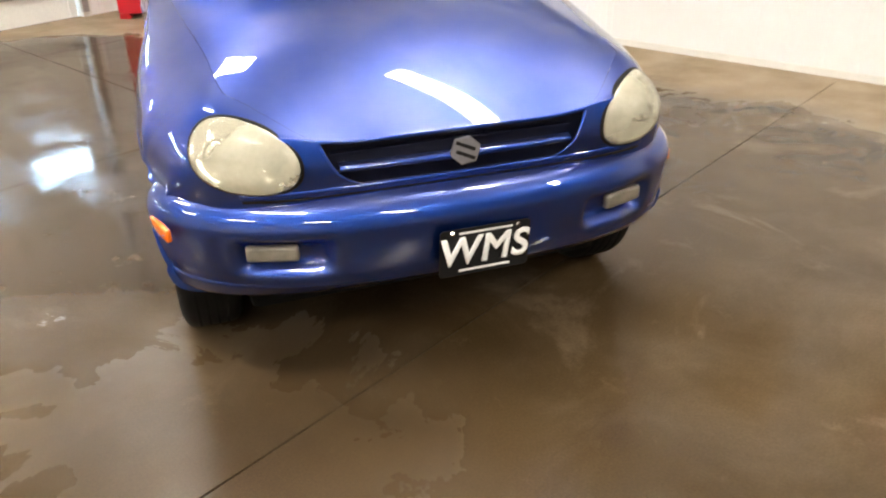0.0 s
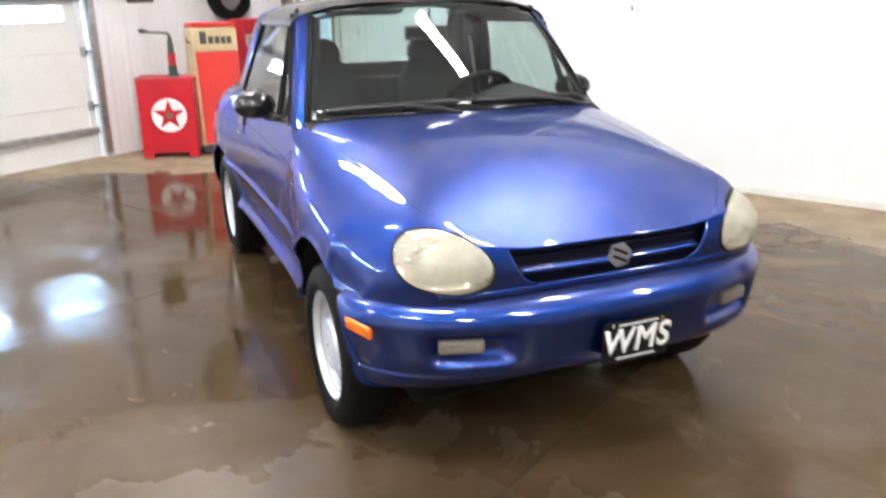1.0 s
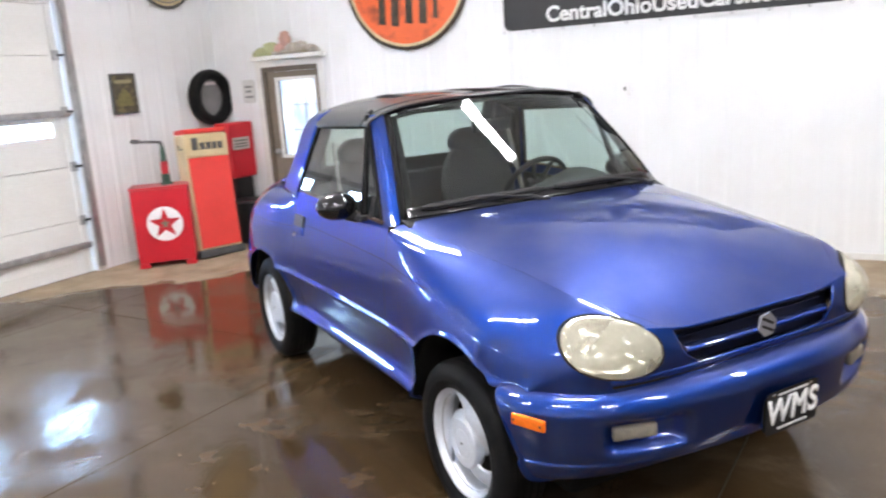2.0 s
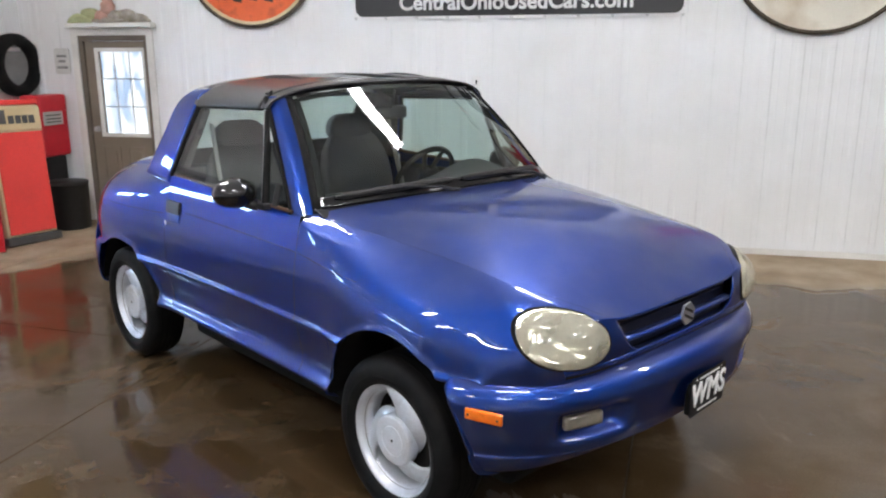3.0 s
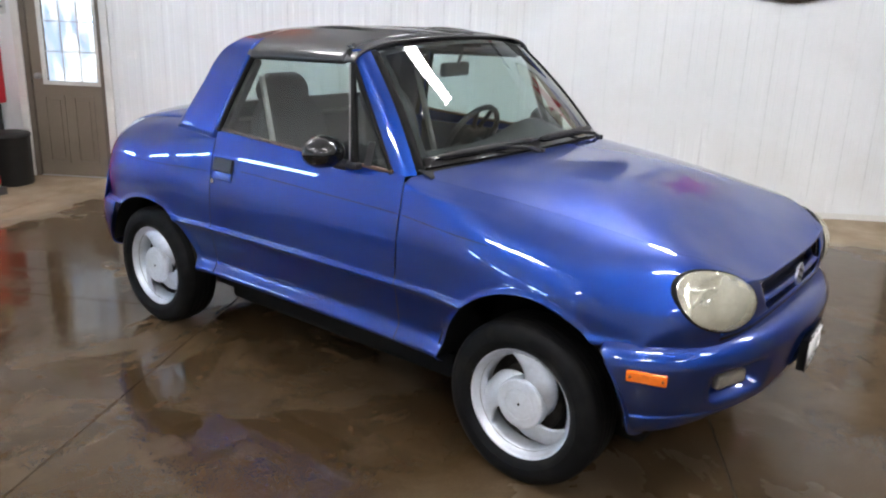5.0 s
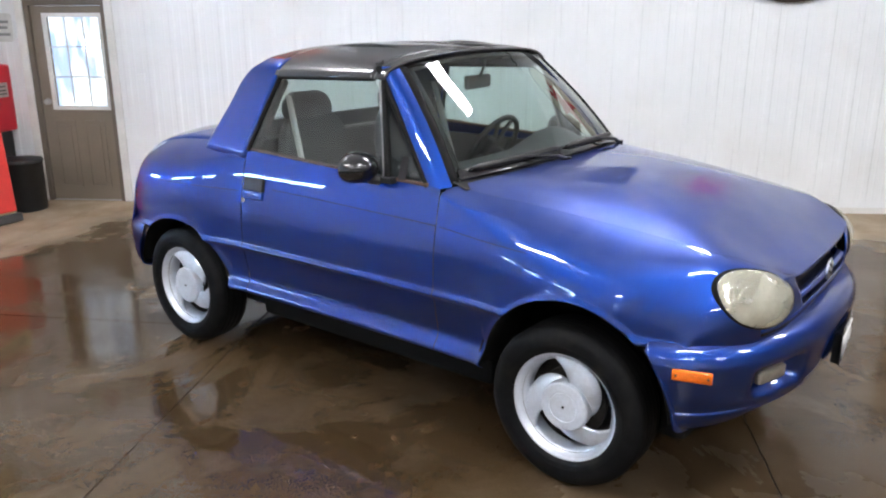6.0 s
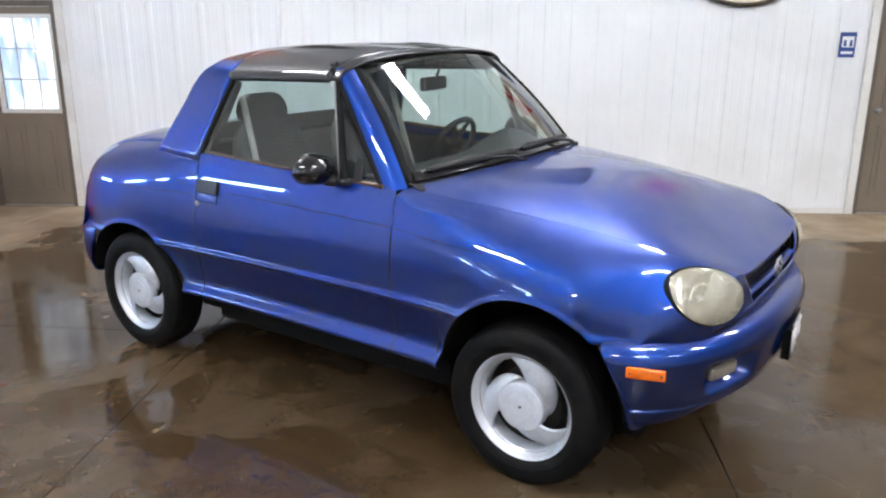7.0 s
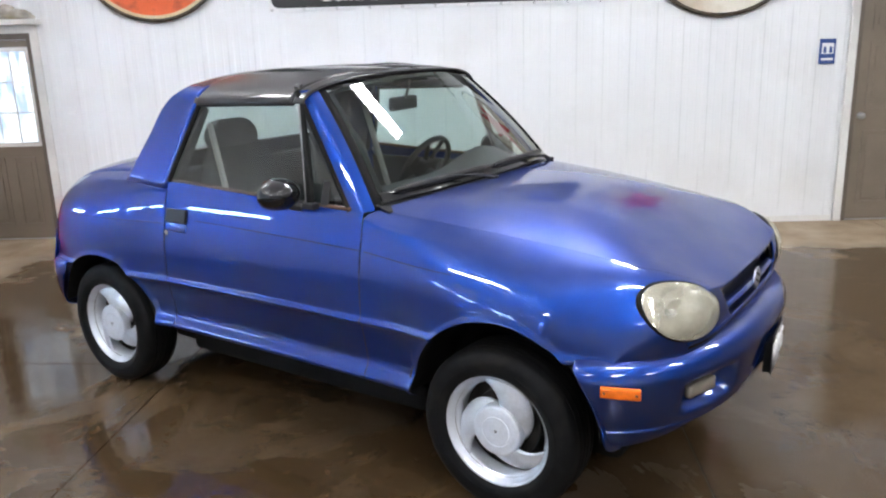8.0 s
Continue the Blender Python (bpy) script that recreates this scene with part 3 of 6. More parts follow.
sw = wall_thing("light_switch", "small white switch box on the ribbed wall", "switch", -1.024, 1.414, -0.006)
part("cover", box((-0.036, -0.022, -0.058), (0.036, 0.006, 0.058), 0.004), M_WHITE, sw)
part("toggle", box((-0.006, -0.034, -0.018), (0.006, -0.0225, 0.018), 0.002), M_BLACK, sw, "dark toggle")
ol = wall_thing("outlet", "small white outlet plate on the ribbed wall", "outlet", -3.98, 1.156, -0.006)
part("cover", box((-0.036, -0.012, -0.03), (0.036, 0.006, 0.03), 0.003), M_WHITE, ol)
rs = wall_thing("restroom_sign", "small dark blue sign with pale pictograms", "sign", 2.62, 1.485, -0.006)
part("board", box((-0.068, -0.006, -0.105), (0.068, 0.004, 0.105), 0.003), M_BLUE_SIGN, rs)
part("pictogram", box((-0.05, -0.0085, -0.02), (0.05, -0.0065, 0.07)), M_WHITE, rs, "pale pictogram field")
for x in (-0.025, 0.025):
    part("pictogram", outline([(x - 0.014, -0.012), (x + 0.014, -0.012), (x + 0.01, 0.04), (x - 0.01, 0.04)], -0.001), M_BLUE_SIGN, rs, m=pose(0, -0.0088, 0))
part("lettering", box((-0.05, -0.0085, -0.075), (0.05, -0.0065, -0.055)), M_WHITE, rs, "small bar of writing")

# carved crest over the door
cr = wall_thing("door_crest", "carved plaster crest with faded colours above the door", "ornament", -4.60, 1.905, -0.07)
part("shelf", box((-0.47, -0.04, 0.0), (0.47, 0.055, 0.045), 0.008), M_TRIM, cr)
M_CREST = mat("faded_plaster", (0.42, 0.38, 0.33), 0.6, var=0.3, scale=14, stain=(0.28, 0.26, 0.15), sscale=6, samount=0.7)
M_CREST_G = mat("faded_green_plaster", (0.40, 0.42, 0.22), 0.6, var=0.2, scale=14)
M_CREST_R = mat("faded_salmon_plaster", (0.52, 0.30, 0.24), 0.6, var=0.2, scale=14)
for x, z, rx, rz_, ma in ((-0.30, 0.085, 0.14, 0.050, M_CREST_G), (-0.20, 0.13, 0.10, 0.055, M_CREST_G), (-0.38, 0.06, 0.08, 0.03, M_CREST_G), (0.28, 0.085, 0.14, 0.045, M_CREST), (0.19, 0.12, 0.10, 0.05, M_CREST), (0.37, 0.06, 0.08, 0.028, M_CREST),
                         (-0.07, 0.10, 0.09, 0.06, M_CREST_R), (0.08, 0.105, 0.09, 0.055, M_CREST), (0.0, 0.185, 0.075, 0.075, M_CREST_R), (0.0, 0.25, 0.045, 0.035, M_CREST_R), (0.0, 0.07, 0.2, 0.03, M_CREST)):
    bm = bmesh.new()
    bmesh.ops.create_uvsphere(bm, u_segments=18, v_segments=10, radius=1)
    for v in bm.verts:
        q = noise.noise(Vector(v.co) * 3 + Vector((x * 9, z * 9, 0))) * 0.22
        v.co = Vector((x + v.co.x * rx * (1 + q), v.co.y * 0.05 * (1 + q), z + v.co.z * rz_ * (1 + q)))
    part("scroll", bm, ma, cr, smooth=True)

# ---------- things along the far wall ----------
po = thing("poster", "small dark aged poster in a thin frame", "poster", M_FAR @ pose(2.49, -0.012, 1.653))
part("print", box((-0.135, -0.004, -0.18), (0.135, 0.004, 0.18)), M_POSTER, po)
part("frame", plate_with_holes(-0.15, 0.15, -0.195, 0.195, [(-0.135, 0.135, -0.18, 0.18)], -0.012, 0.004), M_STEEL_DK, po)
part("picture", outline([(-0.09, -0.12), (0.09, -0.12), (0.075, -0.02), (0.0, 0.06), (-0.075, -0.02)], -0.001), mat("poster_olive", (0.17, 0.14, 0.05), 0.5, var=0.3, scale=30), po, "faded olive shape", m=pose(0, -0.005, 0))
part("lettering", box((-0.1, -0.0065, 0.10), (0.1, -0.0045, 0.135)), mat("poster_tan", (0.3, 0.25, 0.14), 0.5), po, "faded bar of writing")

rs = thing("round_sign", "round white sign with a thin black rim, high on the wall", "sign", M_FAR @ pose(3.18, -0.02, 2.91))
part("face", outline(disc_points(0.415, 56), 0.012), M_CREAM, rs, m=pose(0, -0.006, 0))
for r_, t_, ma_, nm_ in ((0.412, 0.016, M_STEEL_DK, "rim"), (0.365, 0.006, M_GREY, "ring")):
    part(nm_, tube([(r_ * math.cos(q_), -0.008, r_ * math.sin(q_)) for q_ in np.linspace(0, 2 * math.pi, 57)[:-1]], t_, 8, True), ma_, rs, smooth=True)

ty = thing("wall_tyre", "narrow black tyre hung on the wall with a grey sheet inside", "tyre", M_FAR @ pose(3.59, -0.085, 1.555))
prof = [(0.20, -0.055), (0.215, -0.065), (0.25, -0.072), (0.285, -0.06), (0.30, -0.035), (0.304, 0.0), (0.30, 0.035), (0.285, 0.06), (0.25, 0.072), (0.215, 0.065), (0.20, 0.055)]
part("tread", lathe([(r, h) for r, h in prof], 56, "y", True), M_TYRE, ty, smooth=True)
part("sheet", outline(disc_points(0.207, 40), 0.006), M_GREY, ty, "grey sheet", m=pose(0, 0.03, 0))
part("label_sheet", box((-0.11, 0, 0), (0.11, 0.003, 0.035)), M_WHITE, ty, "white strip", m=pose(0, 0.022, 0.135))

sg = thing("small_sign", "small faded white enamel sign with grey marks", "sign", M_LONG @ pose(-5.22, -0.012, 1.592))
part("board", outline(rounded_rect(0.17, 0.25, 0.03), 0.006), mat("faded_sign", (0.6, 0.6, 0.58), 0.45, var=0.08, scale=20), sg, m=pose(0, 0, -0.125))
for z, w in ((0.05, 0.11), (0.0, 0.08), (-0.06, 0.12)):
    part("mark", box((-w / 2, -0.003, z - 0.012), (w / 2, -0.001, z + 0.012)), M_GREY, sg, "faded grey bar of writing")

# oil cabinet with a crank pump
ob_ = thing("oil_cabinet", "red enamel oil cabinet with a white disc and red star", "cabinet", pose(-0.848, 5.605, 0, 0, 0, -15.0))
w, dd, h = 0.53, 0.33, 0.755
part("body", box((-w / 2, -dd / 2, 0.05), (w / 2, dd / 2, h), 0.012), M_RED, ob_)
part("lid", box((-w / 2 - 0.006, -dd / 2 - 0.006, h), (w / 2 + 0.006, dd / 2 + 0.006, h + 0.022), 0.006), M_RED, ob_, "red folded lid")
part("disc", outline(disc_points(0.165, 48), -0.003), M_WHITE, ob_, "white disc", m=pose(0.02, -dd / 2 - 0.001, 0.42))
part("star", outline(star_points(0.150), -0.003), M_RED, ob_, "red star", m=pose(0.02, -dd / 2 - 0.0045, 0.42))
part("star_core", outline(star_points(0.050), -0.003), mat("dull_green", (0.16, 0.17, 0.12), 0.5), ob_, "grey-green star centre", m=pose(0.02, -dd / 2 - 0.0078, 0.42))
for x in (-w / 2 + 0.05, w / 2 - 0.05):
    for y in (-dd / 2 + 0.05, dd / 2 - 0.05):
        part("foot", box((x - 0.05, y - 0.04, 0), (x + 0.05, y + 0.04, 0.05), 0.006), M_RED, ob_)
cp = thing("crank_pump", "green and red hand-crank oil pump on the cabinet", "oil pump", pose(-0.78, 5.60, h + 0.022, 0, 0, 0))
part("flange", lathe([(0.0, 0.02), (0.055, 0.02), (0.06, 0.0), (0.0, 0.0)], 24, "z"), M_GREEN, cp)
part("column", tube([(0, 0, 0.018), (0, 0, 0.10)], 0.042, 16), M_GREEN, cp)
part("barrel", tube([(0, 0, 0.10), (0, 0, 0.22)], 0.036, 16), M_RED, cp, "red barrel")
part("neck", tube([(0, 0, 0.22), (0, 0, 0.3), (0, 0, 0.37)], [0.03, 0.026, 0.018], 16), M_GREEN, cp)
part("crank_arm", tube([(0, 0, 0.37), (-0.01, -0.0, 0.40), (-0.06, -0.01, 0.41), (-0.2, -0.02, 0.42)], [0.016, 0.016, 0.013, 0.011], 10), M_STEEL_DK, cp, "dark crank arm")
part("handle", tube([(-0.2, -0.02, 0.425), (-0.26, -0.025, 0.43), (-0.27, -0.03, 0.43)], [0.018, 0.022, 0.016], 12), M_STEEL_DK, cp)


# petrol pump, leaning back a little
gp = thing("petrol_pump", "tall vermilion petrol pump with a cream dial panel", "petrol pump", RM @ pose(2.775, V - 0.706, 0, 0, 0, -15.3) @ pose(0, 0, 0, -5.2, 1.2, 0))
w, dd, h = 0.478, 0.19, 1.25
part("base", box((-w / 2 - 0.02, -dd / 2 - 0.03, 0), (w / 2 + 0.02, dd / 2, 0.07), 0.01), M_STEEL_DK, gp, "dark steel base")
part("body", box((-w / 2, -dd / 2, 0.07), (w / 2, dd / 2, h - 0.03), 0.02), M_CREAM, gp, "cream cabinet sides")
part("front_panel", box((-w / 2 + 0.02, -dd / 2 - 0.012, 0.09), (w / 2 - 0.012, -dd / 2 - 0.0005, 0.987), 0.006), M_PUMP, gp, "vermilion front panel")
part("dial_panel", box((-w / 2 + 0.01, -dd / 2 - 0.018, 1.005), (w / 2 - 0.01, -dd / 2 - 0.0005, h - 0.05), 0.006), M_CREAM, gp, "cream dial panel")
for k, (x, ww, hh) in enumerate([(-0.15, 0.075, 0.12), (-0.06, 0.06, 0.07), (0.015, 0.06, 0.07), (0.085, 0.055, 0.07), (0.155, 0.06, 0.07)]):
    part("lettering", box((x * 0.9 - ww * 0.45, -dd / 2 - 0.021, 1.06), (x * 0.9 + ww * 0.45, -dd / 2 - 0.0185, 1.06 + hh), 0.001), M_STEEL_DK, gp, "dark bar of writing")
part("cap", box((-w / 2 + 0.01, -dd / 2 - 0.01, h - 0.028), (w / 2 - 0.01, dd / 2, h + 0.02), 0.015), M_PUMP, gp, "vermilion top cap")
part("hose_hook", tube([(-w / 2 - 0.001, -0.05, 1.08), (-w / 2 - 0.03, -0.05, 1.08), (-w / 2 - 0.04, -0.05, 1.12)], 0.008, 8), M_STEEL_DK, gp)

# second dispenser on a dark pedestal
gs = thing("air_dispenser", "red enamel dispenser with a pale label on a dark pedestal", "dispenser", RM @ pose(3.59, V - 0.346, 0, 0, 0, -3.4))
part("head", box((-0.18, -0.12, 0.675), (0.18, 0.12, 1.276), 0.03), M_RED, gs, "red enamel head")
part("label_plate", box((-0.15, -0.128, 0.985), (0.10, -0.1205, 1.115), 0.003), mat("grey_label", (0.42, 0.40, 0.37), 0.4, var=0.15, scale=30), gs, "pale label with grey marks")
for z in (1.01, 1.04, 1.075):
    part("lettering", box((-0.12, -0.1305, z), (0.07, -0.1285, z + 0.012)), M_STEEL_DK, gs, "grey bar of writing")
part("pedestal", box((-0.11, -0.09, 0.03), (0.13, 0.1, 0.675), 0.012), M_BLACK, gs, "dark pedestal")
part("foot", box((-0.18, -0.13, 0), (0.18, 0.13, 0.03), 0.006), M_BLACK, gs)
# black drum by the door
dr = thing("drum", "matt black round tub beside the door", "tub", RM @ pose(3.42, 5.02, 0))
part("body", lathe([(0.0, 0.0), (0.185, 0.0), (0.19, 0.01), (0.195, 0.42), (0.20, 0.425), (0.20, 0.45), (0.193, 0.452), (0.188, 0.43), (0.18, 0.02), (0.0, 0.015)], 40, "z"), M_BLACK, dr, smooth=True)
part("lid", lathe([(0.0, 0.462), (0.19, 0.46), (0.203, 0.452), (0.203, 0.44)], 40, "z"), M_BLACK, dr, smooth=True)

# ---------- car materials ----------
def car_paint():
    """Pearl blue under clear coat; a grey tint on the faces that look up paints in thin dust and the ceiling's pale
    reflection.
    """
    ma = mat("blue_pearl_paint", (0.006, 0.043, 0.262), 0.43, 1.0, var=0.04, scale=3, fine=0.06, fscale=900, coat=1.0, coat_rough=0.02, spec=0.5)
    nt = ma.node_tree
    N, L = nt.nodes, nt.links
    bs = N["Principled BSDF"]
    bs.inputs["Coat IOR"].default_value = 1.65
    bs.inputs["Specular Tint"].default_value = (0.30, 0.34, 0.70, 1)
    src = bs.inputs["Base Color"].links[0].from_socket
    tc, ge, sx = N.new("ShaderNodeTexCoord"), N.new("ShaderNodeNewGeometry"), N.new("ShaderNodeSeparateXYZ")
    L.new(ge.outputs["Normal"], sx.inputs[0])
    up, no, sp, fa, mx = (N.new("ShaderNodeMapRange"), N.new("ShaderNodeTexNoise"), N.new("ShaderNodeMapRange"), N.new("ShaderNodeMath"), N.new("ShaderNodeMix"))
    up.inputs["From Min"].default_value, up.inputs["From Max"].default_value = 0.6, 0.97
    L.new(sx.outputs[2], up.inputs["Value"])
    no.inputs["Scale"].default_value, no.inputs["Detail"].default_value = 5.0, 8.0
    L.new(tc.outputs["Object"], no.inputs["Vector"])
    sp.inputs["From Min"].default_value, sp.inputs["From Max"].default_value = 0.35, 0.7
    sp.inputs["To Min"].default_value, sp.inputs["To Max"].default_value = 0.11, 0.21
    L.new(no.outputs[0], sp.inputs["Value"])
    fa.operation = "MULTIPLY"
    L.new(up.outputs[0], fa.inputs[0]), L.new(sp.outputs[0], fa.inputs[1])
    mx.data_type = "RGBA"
    # grey mixed in on upward faces: a little dust, plus painted ceiling reflection
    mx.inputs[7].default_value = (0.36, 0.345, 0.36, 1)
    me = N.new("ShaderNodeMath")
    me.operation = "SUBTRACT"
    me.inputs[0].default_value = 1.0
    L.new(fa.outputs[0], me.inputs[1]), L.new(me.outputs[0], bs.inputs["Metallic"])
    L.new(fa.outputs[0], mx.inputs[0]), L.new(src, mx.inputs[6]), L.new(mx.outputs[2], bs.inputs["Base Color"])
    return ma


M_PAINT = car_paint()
M_PLATE = mat("plate_black", (0.008, 0.008, 0.009), 0.45, var=0.15, scale=20, spec=0.25)
M_RECESS = mat("dark_blue_plastic", (0.006, 0.009, 0.028), 0.5, var=0.2, scale=12)
M_ROOF = mat("black_roof_paint", (0.012, 0.012, 0.014), 0.45, var=0.12, scale=4, coat=0.65, coat_rough=0.04)
M_GLOSSBLK = mat("gloss_black", (0.006, 0.006, 0.007), 0.16, var=0.1, coat=0.6)
M_LINER = mat("black_liner", (0.005, 0.005, 0.005), 0.8, var=0.2, spec=0.2)
M_RUBBER = mat("black_seal", (0.006, 0.006, 0.006), 0.6, spec=0.15, var=0.15, scale=25)
M_CAP = mat("bright_cap_paint", (0.74, 0.77, 0.83), 0.38, 0.35, var=0.05, scale=14, coat=0.3, coat_rough=0.2, stain=(0.4, 0.39, 0.38), sscale=9, samount=0.25)
M_ALLOY = mat("silver_wheel_paint", (0.68, 0.71, 0.77), 0.33, 0.5, var=0.06, scale=14, coat=0.4, coat_rough=0.15, stain=(0.3, 0.29, 0.28), sscale=9, samount=0.35)
M_DRUMB = mat("brake_steel", (0.05, 0.045, 0.04), 0.6, 0.5, var=0.3, scale=20)
M_CHROME = mat("chrome", (0.75, 0.76, 0.78), 0.12, 1.0, var=0.05)
M_CLOTH = mat("grey_cloth", (0.055, 0.058, 0.062), 0.85, var=0.12, scale=10, bump=0.25, bscale=400)
M_DASH = mat("grey_dash", (0.03, 0.031, 0.033), 0.6, var=0.1, scale=12, bump=0.2, bscale=350)
M_BELT = mat("grey_webbing", (0.42, 0.41, 0.39), 0.7, var=0.06, scale=30)
M_SCREEN = glass("windscreen_glass", (0.66, 0.78, 0.74))
M_GREYDIV = mat("grey_divider", (0.22, 0.22, 0.22), 0.4, 0.4)
M_SIDE = glass("side_glass", (0.68, 0.78, 0.75))
M_TAIL = mat("red_lens", (0.22, 0.008, 0.02), 0.1, var=0.1, coat=0.5)
M_AMBER = mat("amber_lens", (0.85, 0.17, 0.015), 0.18, var=0.08, scale=40, bump=0.1, bscale=150, coat=0.5)
M_FOG = mat("clouded_clear_lens", (0.19, 0.17, 0.14), 0.3, var=0.25, scale=25, coat=0.4, coat_rough=0.15, bump=0.12, bscale=120)


def headlamp_material():
    """Yellowed, hazed plastic lens: partly clear, cloudy in patches, glossy."""
    ma = mat("hazed_headlamp_lens", (0.70, 0.67, 0.56), 0.25, var=0.15, scale=9, fine=0.05, fscale=70, coat=1.0, coat_rough=0.06, stain=(0.50, 0.46, 0.36), sscale=8, samount=0.45)
    nt = ma.node_tree
    N, L = nt.nodes, nt.links
    tr, mx, no, mr, tc = N.new("ShaderNodeBsdfTransparent"), N.new("ShaderNodeMixShader"), N.new("ShaderNodeTexNoise"), N.new("ShaderNodeMapRange"), N.new("ShaderNodeTexCoord")
    tr.inputs[0].default_value = (0.93, 0.92, 0.87, 1)
    no.inputs["Scale"].default_value, no.inputs["Detail"].default_value = 5.0, 2.0
    L.new(tc.outputs["Object"], no.inputs["Vector"])
    mr.inputs["From Min"].default_value, mr.inputs["From Max"].default_value = 0.3, 0.7
    mr.inputs["To Min"].default_value, mr.inputs["To Max"].default_value = 0.24, 0.52
    L.new(no.outputs[0], mr.inputs["Value"]), L.new(mr.outputs[0], mx.inputs[0])
    L.new(tr.outputs[0], mx.inputs[1]), L.new(N["Principled BSDF"].outputs[0], mx.inputs[2])
    L.new(mx.outputs[0], N["Material Output"].inputs[0])
    return ma


M_REFLECTOR = mat("lamp_reflector", (0.72, 0.70, 0.62), 0.16, 0.95, var=0.1, scale=12)
M_HEAD = headlamp_material()

# ---------- car body: y from the nose (minus) to the tail, x across, axle at y = 0 ----------
car = thing("car", "blue two-seat off-road coupe with a black T-bar roof, wet tyres", "car", Matrix.Diagonal((1.005, 1, 1, 1)))
WB, RA, ZA, RR = 2.26, 0.374, 0.333, 0.370
AF, AR, ZR = -0.012, 2.24, 0.318
ZW = 0.642
Y_SEAM, Y_SEAM2 = 0.596, 1.755


def half_width(y):
    return pchip(y, [-0.588, -0.5, -0.35, -0.15, 0.05, 0.22, 0.42, 0.6, 0.8, 1.2, 1.75, 2.05, 2.3, 2.55, 2.8, 3.0], [0.772, 0.80, 0.822, 0.837, 0.844, 0.840, 0.808, 0.795, 0.790, 0.789, 0.799, 0.822, 0.836, 0.826, 0.79, 0.76])


def side_inset(z):
    return pchip(z, [0.33, 0.352, 0.372, 0.384, 0.392, 0.440, 0.455, 0.52, 0.594, 0.604, 0.609, 0.614, 0.634, 0.640, 0.66, 0.76, 0.80, 0.862, 0.90, 0.95, 1.08],
                 [0.10, 0.065, 0.030, 0.004, 0.0, 0.026, 0.029, 0.018, 0.004, -0.001, -0.009, -0.011, -0.001, 0.0, 0.0, 0.002, 0.006, 0.016, 0.024, 0.034, 0.072])


def arch_z(y):
    a = np.where(np.abs(y - AF) < RA, ZA + np.sqrt(np.maximum(RA ** 2 - (y - AF) ** 2, 0)), 0)
    b = np.where(np.abs(y - AR) < RR, ZR + np.sqrt(np.maximum(RR ** 2 - (y - AR) ** 2, 0)), 0)
    return np.maximum(a, b)


def z_bottom(y):
    z = np.maximum(pchip(y, [0.3, 0.6, 1.2, 1.95], [0.356, 0.362, 0.352, 0.343]), arch_z(y))
    z = np.where(y < -0.15, np.maximum(arch_z(y), 0.606), z)
    return np.where(y > WB + 0.12, np.maximum(arch_z(y), 0.60), z)


def flare(y, z):
    """Small outward lip along the wheel arches."""
    d1 = np.hypot(y - AF, z - ZA) - RA
    d2 = np.hypot(y - AR, z - ZR) - RR
    d = np.minimum(np.abs(d1), np.abs(d2))
    return 0.006 * np.exp(-(d / 0.014) ** 2)


def mirror(P):
    Q = P.copy()
    Q[..., 0] *= -1
    return Q


# --- front clip: bonnet, wings and nose from one grid ---
Y_LIP = -0.588


ZSPLIT, NUP = 0.728, 38


def resample(x, y, z, W, yc, zb, xh, nh=13, nw=66):
    """A section as columns: nh over the lid, NUP down the shoulder to ZSPLIT, the rest down the side to its lower edge, closer together at the creases."""
    ye = y[-1]
    zs_ = np.linspace(ZW, 0.33, 160)[1:]
    x = np.concatenate([x, W - side_inset(zs_)])
    y = np.concatenate([y, np.full(159, ye)])
    z = np.concatenate([z, zs_])
    x = x + np.where(z < 0.8, flare(y, z), 0)
    cut = int(np.nonzero(z >= zb)[0][-1])
    f = (z[cut] - zb) / max(z[cut] - z[cut + 1], 1e-6)
    P = np.stack([x, y, z], 1)
    P = np.concatenate([P[:cut + 1], [P[cut] + (P[cut + 1] - P[cut]) * f]])
    k = int(np.nonzero(P[:, 0] >= xh)[0][0])
    ks = max(int(np.nonzero(P[:, 2] >= ZSPLIT)[0][-1]), k + 4)
    ds = np.linalg.norm(np.diff(P, axis=0), axis=1)
    zm = (P[1:, 2] + P[:-1, 2]) / 2
    a1 = np.concatenate([[0], np.cumsum(ds)])
    a2 = np.concatenate([[0], np.cumsum(ds * (1 + 5 * np.exp(-((zm - 0.622) / 0.022) ** 2) + 2.5 * np.exp(-((zm - 0.40) / 0.035) ** 2)))])
    take = lambda t, a: np.stack([np.interp(t, a, P[:, c]) for c in range(3)], 1)
    A = take(np.linspace(0, a1[k], nh + 1), a1)
    B1 = take(np.linspace(a1[k], a1[ks], NUP + 1)[1:], a1)
    B2 = take(np.linspace(a2[ks], a2[-1], nw - NUP + 1)[1:], a2)
    return np.concatenate([A, B1, B2])


